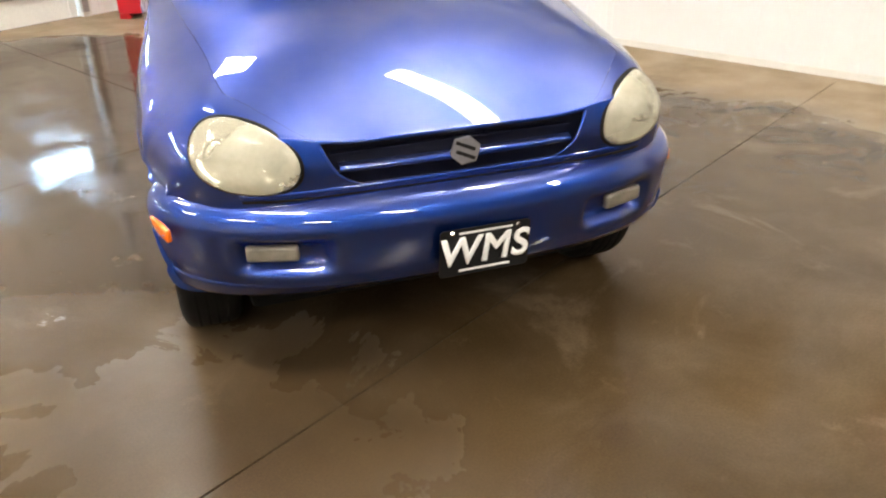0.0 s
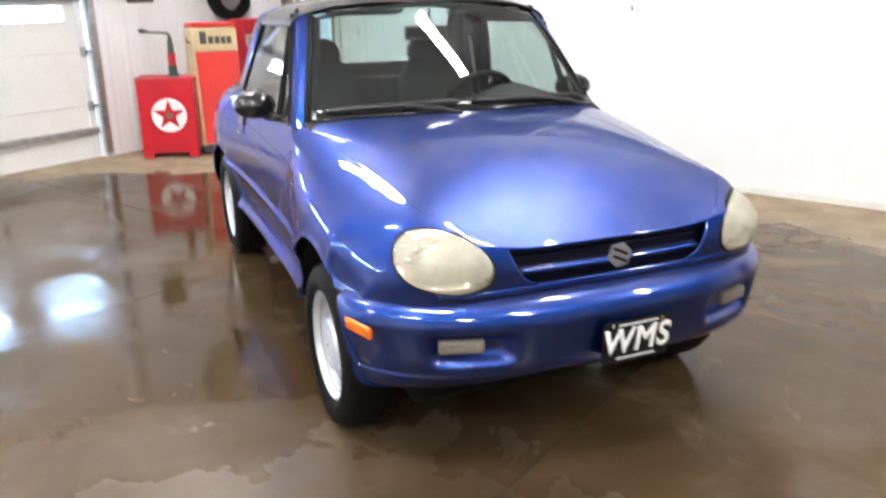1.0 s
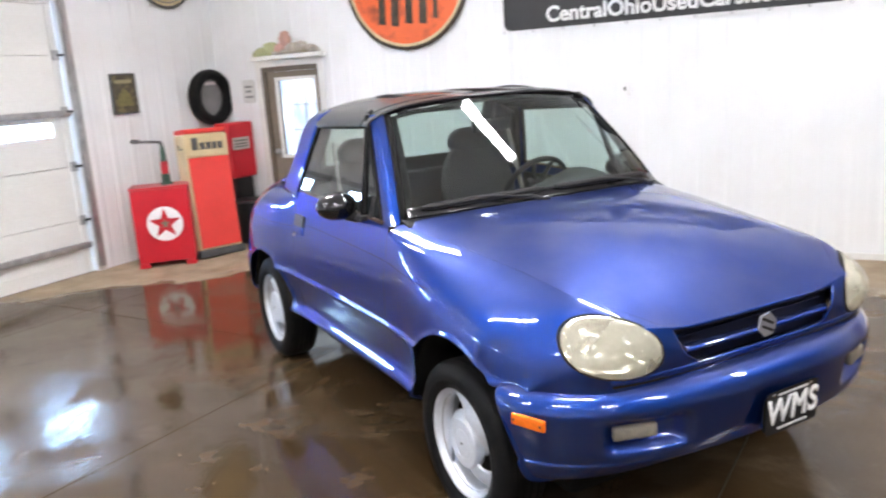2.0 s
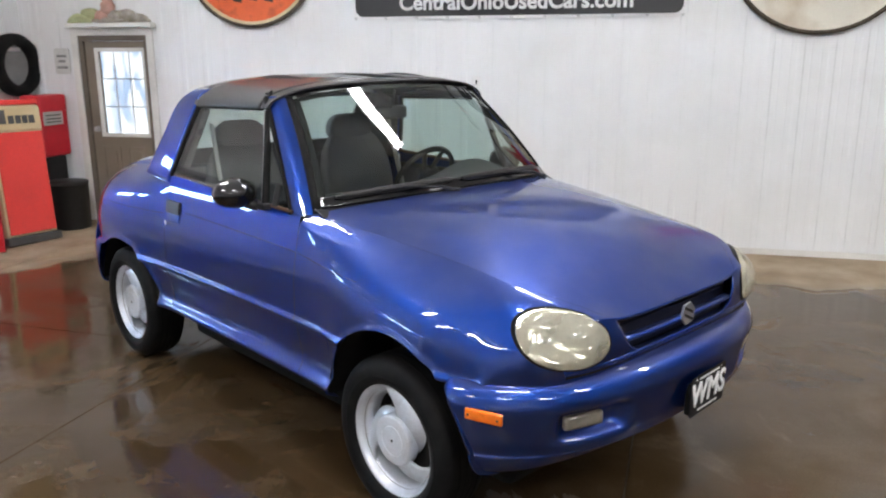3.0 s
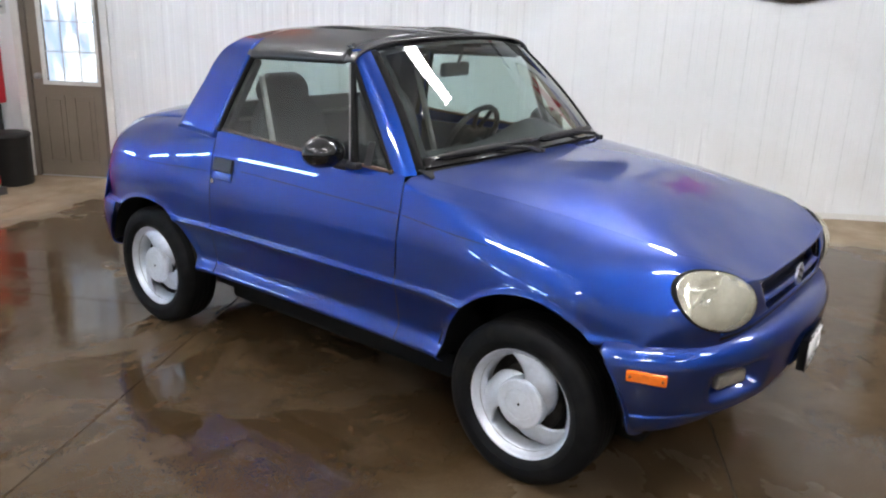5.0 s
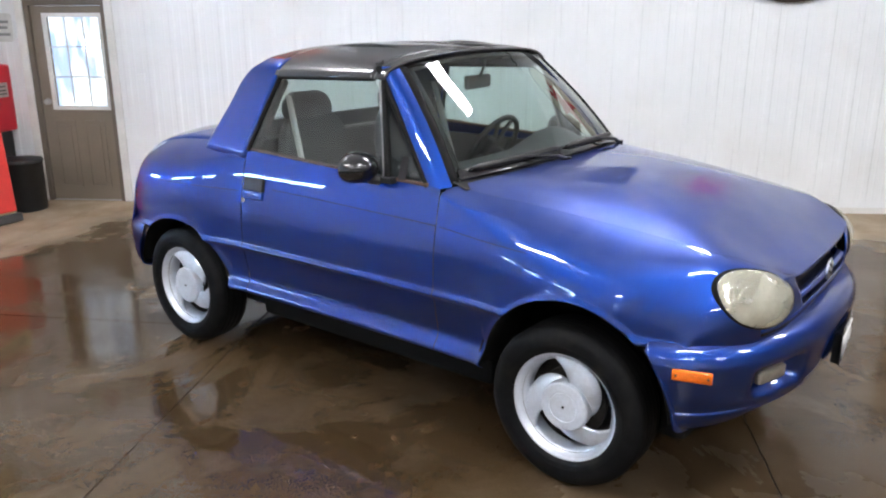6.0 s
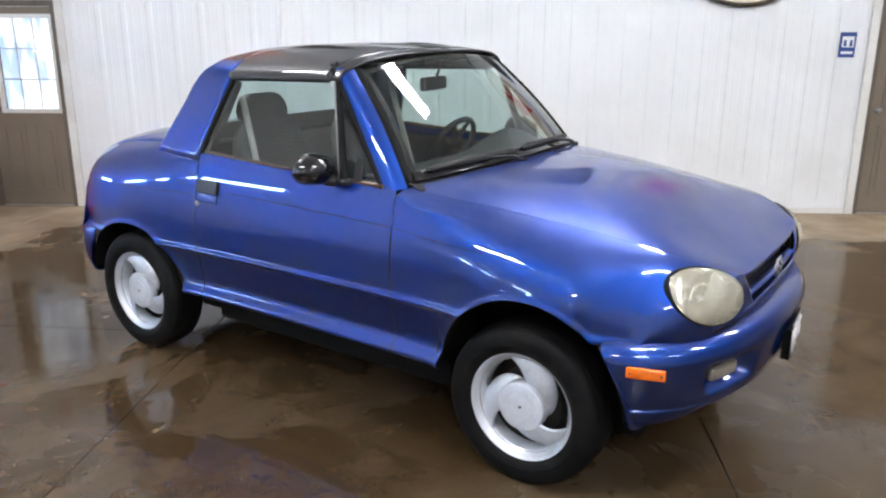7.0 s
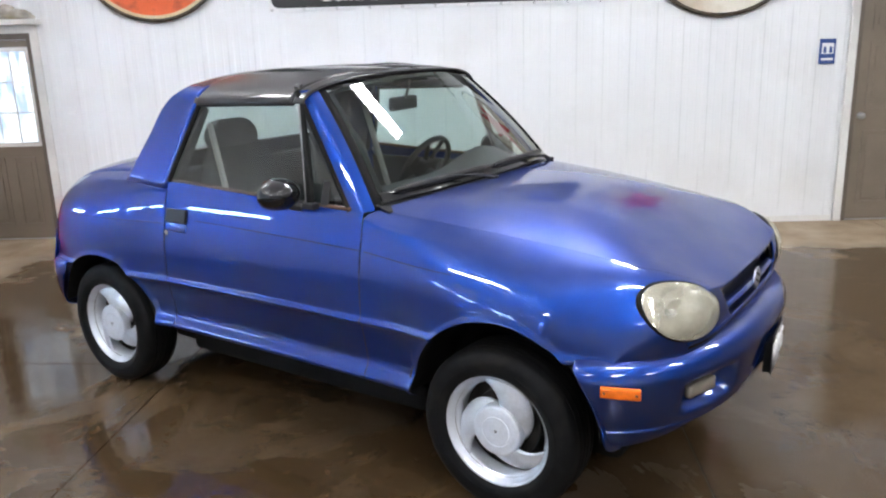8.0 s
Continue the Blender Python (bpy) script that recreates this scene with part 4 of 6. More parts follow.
def fair(P, yc, width, j1):
    """Takes waves shorter than width out of the columns up to j1; the first and last sections stay."""
    y = np.asarray(yc, float)
    n = len(y)
    D = np.zeros((n - 2, n))
    for i in range(1, n - 1):
        h0, h1 = y[i] - y[i - 1], y[i + 1] - y[i]
        D[i - 1, i - 1:i + 2] = [2 / (h0 * (h0 + h1)), -2 / (h0 * h1), 2 / (h1 * (h0 + h1))]
        D[i - 1] *= math.sqrt((h0 + h1) / 2)
    w = np.gradient(y)
    w[:3], w[-4:] = 1000, 1000
    Q = P.copy()
    M = np.diag(w) + (width / (2 * math.pi)) ** 4 * D.T @ D
    for c in (0, 2):
        Q[:, :j1 + 1, c] = np.linalg.solve(M, w[:, None] * P[:, :j1 + 1, c])
    d = Q[:, j1] - P[:, j1]
    for j in range(j1 + 1, P.shape[1]):
        f = np.clip((P[:, j, 2] - 0.655) / (ZSPLIT - 0.655), 0, 1)
        Q[:, j, 0] += d[:, 0] * f * f * (3 - 2 * f)
    return Q


def front_section(yc):
    """Half section (x > 0) from the bonnet centre down to the wing's lower edge."""
    W = float(half_width(yc))
    top = float(pchip(yc, [Y_LIP, -0.55, -0.45, -0.3, -0.15, 0.0, 0.1, 0.3, 0.6], [0.768, 0.789, 0.842, 0.908, 0.958, 0.992, 1.005, 1.023, 1.036]))
    n = float(pchip(yc, [Y_LIP, 0.0, 0.15, 0.3, 0.45, 0.6], [2.65, 2.75, 3.0, 3.4, 4.1, 5.5]))
    m = float(pchip(yc, [Y_LIP, -0.3, -0.15, 0.0, 0.15, 0.3, 0.45, 0.6], [2.55, 2.6, 2.7, 2.9, 3.5, 4.4, 6.2, 9.0]))
    B = float(pchip(yc, [Y_LIP, -0.5, -0.35, -0.1, 0.25], [0.052, 0.040, 0.022, 0.004, 0.0]))
    xh = float(pchip(yc, [Y_LIP, -0.56, -0.51, -0.3, 0.0, 0.3, 0.6], [0.40, 0.46, 0.53, 0.585, 0.63, 0.665, 0.695]))
    bend = float(pchip(yc, [Y_LIP, -0.4, -0.15, 0.6], [1.0, 0.55, 0.0, 0.0]))
    cowl = float(pchip(yc, [-0.6, 0.0, 0.3, 0.6], [0.0, 0.0, 0.04, 0.125]))
    ts = np.linspace(0, math.pi / 2, 260)
    x = W * np.sin(ts) ** (2 / n)
    z = ZW + (top - ZW) * np.maximum(np.cos(ts), 0) ** (2 / m)
    z = z + B * np.exp(-((x - 0.57) / 0.18) ** 2) * np.clip((z - ZW) / 0.06, 0, 1)
    bl = float(step(yc, 0.15, 0.58))
    x = np.minimum(x, (1 - bl) * x + bl * (W - side_inset(np.clip(z, ZW, 1.0))))
    y = yc + bend * 0.12 * (x / 0.72) ** 7 - cowl * np.clip(1 - (x / 0.72) ** 6, 0, 1)
    return resample(x, y, z, W, yc, float(z_bottom(np.array([y[-1]]))[0]), xh)


def step(v, lo, hi):
    t = np.clip((v - lo) / (hi - lo), 0, 1)
    return t * t * (3 - 2 * t)


ys = sorted({*np.round(np.linspace(Y_LIP, Y_SEAM - 0.002, 72), 4), *np.round(AF + RA * np.cos(np.linspace(0.02, 1.3, 26)), 4), *np.round(AF - RA * np.cos(np.linspace(0.3, 1.3, 16)), 4), Y_LIP + 0.004, Y_LIP + 0.012})
JH = 13
FP = fair(np.array([front_section(y) for y in ys]), ys, 0.55, JH + NUP)


def relax(P, rounds, hold):
    """Evens out a grid of points; hold is 1 where a point stays."""
    k = (1 - hold)[..., None]
    for _ in range(rounds):
        A = P.copy()
        A[1:-1, 1:-1] = (P[:-2, 1:-1] + P[2:, 1:-1] + P[1:-1, :-2] + P[1:-1, 2:]) / 4
        P = P + 0.6 * k * (A - P)
    return P


# nose rows under the bonnet's lip: the grille opening lies inside column JH
lip = FP[0]
n_up = int((lip[:, 2] >= ZW).sum())
lx, ly, lz = lip[:n_up, 0], lip[:n_up, 1], lip[:n_up, 2]
rows = [1.0, 0.95, 0.9, 0.85, 0.8, 0.75, 0.7, 0.66, 0.63, 0.6, 0.55, 0.5, 0.45, 0.4, 0.35, 0.3, 0.25, 0.2, 0.15, 0.1, 0.06, 0.03]
T1, T0 = rows.index(0.66), rows.index(0.06)
GW = lambda t: 0.400 - 0.024 * min(t / 0.06, 1) - 0.055 * max(t - 0.06, 0) / 0.6 - 0.06 * (max(t - 0.06, 0) / 0.6) ** 5
nose = []
for t in rows:
    g = GW(t)
    xs_ = np.where(lip[:, 0] < 0.4005, lip[:, 0] * g / 0.40, g + (lip[:, 0] - 0.40) * (0.79 - g) / (lip[:, 0].max() - 0.40))
    zt = np.where(lip[:, 2] < ZW, lip[:, 2], np.interp(xs_, lx, lz))
    yy = np.interp(xs_, lx, ly) - 0.018 * t - 0.016 * math.sin(math.pi * min(t * 1.3, 1))
    nose.append(np.stack([xs_, yy, zt + (0.60 - zt) * t], 1))
NR = len(nose)
G = np.concatenate([np.array(nose), FP], axis=0)
# even out the corners, where the lamps sit, and the wing ahead of the door; hinge lines, arches and rub line stay
soft_ = step(G[..., 0], 0.42, 0.56)
soft_[NR + 12:] *= 0
soft_[NR + 6:NR + 12] *= np.linspace(0.9, 0.1, 6)[:, None]
hold = 1 - soft_
hold[:, 0] = hold[:, -1] = hold[0] = hold[-1] = 1
low_ = np.zeros(hold.shape)
low_[NR:] = (FP[..., 2] <= np.maximum(arch_z(FP[..., 1]), 0.606) + 0.004) * 1.0
hold = np.maximum(hold, low_)
G = relax(G, 24, hold)
# --- headlamps: egg-shaped openings in the corners, lenses that follow the body ---
HC_, HN = Vector((0.569, -0.540, 0.741)), Vector((0.45, -0.87, 0.20)).normalized()
LW, LH, LS = 0.150, 0.085, 0.024


def lamp_frame(side):
    n = Vector((HN.x * side, HN.y, HN.z)).normalized()
    c = Vector((HC_.x * side, HC_.y, HC_.z))
    ex = Vector((0, 0, 1)).cross(n).normalized()
    if ex.x * side < 0:
        ex = -ex
    ez = n.cross(ex).normalized()
    return c, n, ex, ez if ez.z > 0 else -ez


def lamp_rho(P):
    """How far points lie out from the lamp's middle: 1 on its rim."""
    c, n, ex, ez = lamp_frame(1)
    d = P - np.array(c)
    ca, b, h = d @ np.array(ex) / LW, d @ np.array(ez), d @ np.array(n)
    k = np.clip(ca, -1, 1)
    return np.hypot(ca, (b - LS * k) / (LH + 0.008 * k)) + 9 * (np.abs(h) > 0.2)


RHO = lamp_rho(G)
open_ = lambda i, j: max(RHO[i, j], RHO[i + 1, j], RHO[i, j + 1], RHO[i + 1, j + 1]) > 1.0
JN = int((lip[:, 0] < 0.55).sum())
# depth of the body along the lamp's axis, as a smooth surface through the corner
c_, n_, ex_, ez_ = (np.array(v) for v in lamp_frame(1))
near = G[RHO < 1.35]
la, lb, lh = (near - c_) @ ex_, (near - c_) @ ez_, (near - c_) @ n_
COEF = np.linalg.lstsq(np.stack([np.ones_like(la), la, lb, la * la, la * lb, lb * lb, la ** 3], 1), lh, rcond=None)[0]


def lamp_depth(a, b):
    return float(np.dot(COEF, [1, a, b, a * a, a * b, b * b, a ** 3]))


def line_on(P, y0, y1, z1, fall, n=20):
    """Points of a sheet between two y on a line that falls towards the front."""
    pts = []
    for row in P:
        z = z1 - fall * (y1 - float(row[:, 1].mean()))
        zz = row[::-1, 2]
        o = np.argsort(zz)
        x, y = np.interp(z, zz[o], row[::-1, 0][o]), np.interp(z, zz[o], row[::-1, 1][o])
        if y0 < y < y1:
            pts.append((float(x), float(y), z))
    return pts[:: max(len(pts) // n, 1)]


half = G[NR:, :JH + 1].copy()
half[:, -1, 0] -= 0.0007
HOOD = np.concatenate([mirror(half[:, ::-1]), half[:, 1:]], axis=1)
ok_hood = lambda i, j: open_(NR + i, j - JH if j >= JH else JH - 1 - j)
surf("bonnet", HOOD, M_PAINT, car, "blue bonnet, glossy and slightly dusty", keep=ok_hood)
wing = G[:, JH:].copy()
wing[NR:, 0, 0] += 0.0007
ok_wing = lambda i, j: (i >= NR or j + JH >= JN) and open_(i, j + JH)
for side, Q in (("r", mirror(wing)), ("l", wing)):
    wg = surf("wing", Q, M_PAINT, car, "blue front wing", keep=ok_wing)
    sg = -1 if side == "r" else 1
    # a dark strip paints the shade of the body crease along the wing
    part("body_line", tube([(sg * (x - 0.0004), y, z) for x, y, z in line_on(G[NR:, JH:], 0.16, 0.594, 0.870, 0.08)], 0.0015, 6), M_RUBBER, wg, "fine dark strip painted as the shade of the body crease")
pan = G[:NR + 1, :JN + 1]
NOSE = np.concatenate([mirror(pan[:, ::-1]), pan[:, 1:]], axis=1)


def ok_nose(i, j):
    jj = j - JN if j >= JN else JN - 1 - j
    return not (T1 <= i < T0 and jj < JH) and open_(i, jj)


surf("nose_panel", NOSE, M_PAINT, car, "blue nose panel round the grille", keep=ok_nose, thick=0.004)
# the nose panel's lower lip and the gap above the bumper
for nm, z, r, ma_, lb in (("seam", 0.638, 0.0045, M_RUBBER, "dark gap over the bumper"), ("edge_lip", 0.654, 0.008, M_PAINT, "")):
    run = []
    for j in range(G.shape[1]):
        col = G[:NR + 1, j]
        o = np.argsort(col[:, 2])
        x, y = np.interp(z, col[o, 2], col[o, 0]), np.interp(z, col[o, 2], col[o, 1])
        if x < 0.60 and col[:, 2].min() < z < col[:, 2].max():
            run.append((float(x), float(y) + r * 0.25, z))
    run = [(-x, y, z_) for x, y, z_ in run[:0:-1]] + run
    part(nm, tube(run, r, 8), ma_, car, lb, True)
grille = part("grille", outline([(-0.40, 0.63), (0.40, 0.63), (0.42, 0.775), (-0.42, 0.775)], 0.012), M_RECESS, car, "dark blue grille recess", m=pose(0, -0.538, 0))
GI = pose(0, 0.538, 0) @ pose(0, -0.005, 0)
sl = []
for k in range(25):
    x = -0.335 + 0.67 * k / 24
    z = 0.702
    sl.append([(x, -0.583 - 0.012 * (1 - (x / 0.34) ** 2) + 0.0, z - 0.010), (x, -0.597 - 0.012 * (1 - (x / 0.34) ** 2), z - 0.004), (x, -0.597 - 0.012 * (1 - (x / 0.34) ** 2), z + 0.004), (x, -0.575 - 0.012 * (1 - (x / 0.34) ** 2), z + 0.011)])
surf("slat", np.array(sl), M_PAINT, grille, "blue centre bar", thick=0.004, m=GI)
part("edge_lip", tube([(x, -0.590 - 0.004 * (1 - (x / 0.3) ** 2), 0.648 + 0.0 * x) for x in np.linspace(-0.27, 0.27, 16)], 0.006, 8), M_PAINT, grille, m=GI)
for z in (0.675, 0.73):
    part("slat", box((-0.35, -0.555, z - 0.003), (0.35, -0.537, z + 0.003)), M_RECESS, grille, m=GI)
em = outline([(-0.042, 0.0), (-0.03, 0.034), (0.012, 0.04), (0.042, 0.012), (0.042, 0.0), (0.03, -0.034), (-0.012, -0.04), (-0.042, -0.012)], -0.008)
badge = part("badge", em, mat("badge_silver", (0.50, 0.52, 0.58), 0.3, 0.8), car, "chrome lozenge badge", m=pose(0.008, -0.612, 0.714))
for a in (-0.013, 0.013):
    part("groove", box((-0.030, -0.001, -0.005), (0.030, 0.001, 0.005)), M_BLACK, badge, m=pose(0, -0.0088, a, 0, 25, 0))

def headlamp(side):
    c, n, ex, ez = lamp_frame(side)

    def egg(q, k):
        a, b = math.cos(q), math.sin(q)
        s = math.copysign(abs(a) ** 0.9, a)
        return k * s * LW, k * ((LH + 0.008 * a) * math.copysign(abs(b) ** 0.92, b) + LS * s)

    def grid(ks, lift):
        P = []
        for k, f in zip(ks, lift):
            P.append([list(c + ex * a + ez * b + n * (f + lamp_depth(a, b))) for a, b in (egg(2 * math.pi * j / 56, k) for j in range(56))])
        return np.array(P)
    ks = [0.001, 0.2, 0.4, 0.6, 0.75, 0.87, 0.95, 1.0, 1.005]
    dome = [0.020 * math.sqrt(max(1 - (k * 0.97) ** 2, 0)) + 0.003 for k in ks]
    dome[-1] = -0.03
    lamp = surf("headlight", grid(ks, dome), M_HEAD, car, "yellowed hazy egg-shaped headlight lens", wrap=True)
    surf("gasket", grid([0.985, 1.005, 1.03, 1.05, 1.058], [0.002, 0.007, 0.007, 0.003, -0.025]), M_RUBBER, lamp, "black rubber gasket", wrap=True)
    surf("reflector", grid([0.02, 0.25, 0.45, 0.7, 0.9, 0.985], [-0.045, -0.042, -0.032, -0.014, 0.002, 0.004]), M_REFLECTOR, lamp, "silvery reflector bowl", wrap=True)
    for a_, r_ in ((0.055, 0.044), (-0.06, 0.036)):
        cen = c + ex * a_ + n * lamp_depth(a_, 0.0)
        ring = [list(cen + ex * r_ * math.cos(q_) + ez * r_ * math.sin(q_) - n * 0.012) for q_ in np.linspace(0, 2 * math.pi, 25)[:-1]]
        part("bowl_rim", tube(ring, 0.005, 6, True), M_REFLECTOR, lamp, smooth=True)
        part("bulb", tube([list(cen - n * 0.035), list(cen - n * 0.012), list(cen - n * 0.004)], [0.013, 0.014, 0.005], 10), M_CHROME, lamp, smooth=True)
    return lamp


headlamp(-1), headlamp(1)


# --- bumpers: a profile swept round a rounded plan ---
def bumper(name, sign, y_mid, depth, half, n1, n2, prof, arch_c, arch_r, arch_zc, label, pockets=(), tuck=0.0):
    th = np.linspace(-math.pi / 2, math.pi / 2, 1201)
    px = half * np.sign(np.sin(th)) * np.abs(np.sin(th)) ** (2 / n1)
    py = y_mid + sign * depth * (np.abs(np.cos(th)) ** (2 / n2))
    arc = np.concatenate([[0], np.cumsum(np.hypot(np.diff(px), np.diff(py)))])
    s = np.linspace(0, arc[-1], 201)
    px, py = np.interp(s, arc, px), np.interp(s, arc, py)
    tx, ty_ = np.gradient(px), np.gradient(py)
    ln = np.hypot(tx, ty_)
    nx, ny = sign * ty_ / ln * -1, sign * tx / ln
    if nx[-1] < 0:
        nx, ny = -nx, -ny
    zf = np.concatenate([np.linspace(prof[i][1], prof[i + 1][1], 5)[:-1] for i in range(len(prof) - 1)] + [[prof[-1][1]]])
    order = np.argsort([p[1] for p in prof])
    tz = [prof[i][1] for i in order]
    td = [prof[i][0] for i in order]
    P = np.zeros((len(zf), 201, 3))
    for i, z in enumerate(zf):
        d = float(pchip(z, tz, td))
        dd_ = np.full(201, d) - tuck * max(0.42 - z, 0) * (1 - (np.abs(px) / half) ** 2)
        for pc, pw, pz, ph, deep in pockets:
            fx = 1 / (1 + np.exp(-(pw - np.abs(np.abs(px) - pc)) / 0.009))
            fz = 1 / (1 + math.exp(-(ph - abs(z - pz)) / 0.006))
            dd_ = dd_ - deep * fx * fz
        x, y = px + nx * dd_, py + ny * dd_
        lim = arch_c + sign * math.sqrt(max(arch_r ** 2 - (z - arch_zc) ** 2, 0.01))
        y = np.minimum(y, lim) if sign < 0 else np.maximum(y, lim)
        P[i] = np.stack([x, y, np.full(201, z)], 1)
    return surf(name, P, M_PAINT, car, label, thick=0.006)


FPROF = [(-0.135, 0.634), (-0.10, 0.632), (-0.05, 0.626), (-0.022, 0.612), (-0.004, 0.588), (0.003, 0.565), (0.0, 0.53), (-0.006, 0.49), (-0.014, 0.45), (-0.024, 0.418), (-0.020, 0.412), (-0.026, 0.385), (-0.042, 0.358), (-0.085, 0.338), (-0.13, 0.328)]
bumper("front_bumper", -1, -0.30, 0.384, 0.840, 2.65, 2.1, FPROF, AF, 0.394, ZA, "blue front bumper with lamp pockets", [(0.503, 0.118, 0.498, 0.040, 0.055)], 1.3)
RPROF = [(-0.12, 0.63), (-0.06, 0.628), (-0.02, 0.612), (0.0, 0.585), (0.004, 0.54), (0.0, 0.46), (-0.01, 0.40), (-0.03, 0.355), (-0.08, 0.335), (-0.12, 0.33)]
bumper("rear_bumper", 1, 2.54, 0.42, 0.832, 3.4, 2.15, RPROF, AR, 0.388, ZR, "blue rear bumper")

for s in (-1, 1):
    # turn lamps in the pockets
    lamp = part("turn_lamp", box((-0.072, -0.014, -0.023), (0.072, 0.012, 0.023), 0.010), M_FOG, car, "clouded clear turn-signal lens", True, pose(0.533 * s, -0.594, 0.506, 0, 0, 18 * s))
    # side markers
    mk = part("side_marker", box((-0.008, -0.063, -0.019), (0.009, 0.063, 0.019), 0.006), M_AMBER, car, "amber side marker lens", True, pose(-0.811, -0.449, 0.551, 0, 0, 18.0) if s < 0 else pose(0.801, -0.398, 0.551, 0, 0, -10.0))
    for yy in (-0.05, 0.05):
        part("screw", tube([(0.0085 * s, yy, 0), (0.0112 * s, yy, 0)], 0.004, 8), M_DRUMB, mk)

# number plate: dealer plate with white letters
plate = part("licence_plate", outline(rounded_rect(0.252, 0.131, 0.011), -0.003), M_PLATE, car, "black dealer plate with white letters", m=pose(0.032, -0.699, 0.4045, 0, 2.5, 4.5) @ Matrix.Diagonal((1.1, 1, 1.1, 1)))
part("holder", box((-0.105, 0.0005, 0.0), (0.105, 0.03, 0.105), 0.004), M_LINER, plate)
link("lettering", letters("WMS", 0.106, 0.0008, 1.08, 0.024, 0.12), M_WHITE, plate, "white initials", m=pose(0, -0.0042, 0.065, 90, 0, 0))
part("lettering", box((-0.074, -0.0045, 0.116), (0.074, -0.0032, 0.121)), M_WHITE, plate, "small bar of writing")
part("lettering", box((-0.072, -0.0045, 0.011), (0.072, -0.0032, 0.017)), M_WHITE, plate, "small bar of writing")
for x in (-0.092, 0.092):
    part("bolt", lathe([(0.0, -0.006), (0.006, -0.005), (0.007, -0.003)], 10, "y"), M_CHROME, plate, m=pose(x, 0, 0.119))

# --- doors ---
BELT = lambda y: pchip(y, [0.55, 0.67, 1.16, 1.76], [1.004, 1.006, 1.026, 1.062])
dy = np.linspace(Y_SEAM + 0.002, Y_SEAM2 - 0.002, 40)
dq = np.concatenate([np.linspace(0, 0.16, 18), np.linspace(0.175, 0.345, 6), np.linspace(0.355, 0.44, 18), np.linspace(0.46, 1, 18)])
DP = np.zeros((len(dy), len(dq), 3))
for i, y in enumerate(dy):
    zb = float(z_bottom(np.array([y]))[0])
    z = zb + (float(BELT(y)) - zb) * dq
    DP[i, :, 0], DP[i, :, 1], DP[i, :, 2] = half_width(y) - side_inset(z), y, z


def side_x(y, z):
    return float(half_width(y) - side_inset(z))


for s, Q in ((-1, mirror(DP)), (1, DP)):
    door = surf("door", Q, M_PAINT, car, "blue door with a body-side crease")
    # recessed handle: dark cup above a blue paddle
    hx = side_x(1.67, 0.90) + 0.003
    part("handle_cup", box((-0.012, -0.068, -0.006), (0.004, 0.068, 0.056), 0.006), M_BLACK, door, "black handle recess", m=pose(hx * s, 1.672, 0.886, 0, -14 * s, 0))
    part("handle", box((-0.004, -0.066, -0.045), (0.014, 0.066, 0.0), 0.007), M_PAINT, door, "blue paddle handle", True, pose(hx * s, 1.672, 0.884, 0, -12 * s, 0))
    part("lock", tube([(0, 0, 0), (0.006 * s, 0, 0)], 0.012, 16), M_CHROME, door, "small lock barrel", m=pose(side_x(1.735, 0.835) * s, 1.735, 0.835))
    # belt moulding under the window
    part("belt_strip", tube([(s * (side_x(y, float(BELT(y))) - 0.004), y, float(BELT(y)) + 0.004) for y in np.linspace(0.665, 1.745, 20)], 0.008, 8), mat("dull_bronze_strip", (0.10, 0.055, 0.035), 0.4, 0.5), door, "dull bronze window strip")
    # mirror
    mr = part("door_mirror", lathe([(0.0, -0.075), (0.03, -0.070), (0.055, -0.054), (0.070, -0.03), (0.077, 0.005), (0.076, 0.03), (0.066, 0.036), (0.0, 0.034)], 32, "y"), M_GLOSSBLK, door, "gloss black oval door mirror", True, pose(0.828 * s, 0.948, 1.063, 0, 0, -6 * s) @ Matrix.Diagonal((1.22, 1.05, 0.84, 1)))
    part("mirror_stalk", tube([(0.815 * s, 0.94, 1.036), (0.785 * s, 0.915, 1.016), (0.76 * s, 0.895, 1.012)], [0.024, 0.02, 0.022], 12), M_BLACK, door)
    part("mirror_foot", box((-0.025, -0.06, -0.012), (0.025, 0.06, 0.012), 0.008), M_BLACK, door, m=pose(0.752 * s, 0.885, 1.012))

    # dark tube on the door in place of the crease's own shade
    part("body_line", tube([(s * (side_x(y, 0.852 + 0.0295 * y) - 0.0004), y, 0.852 + 0.0295 * y) for y in np.linspace(0.602, 1.55, 24)], 0.0017, 6), M_RUBBER, door, "fine dark strip painted as the shade of the body crease")
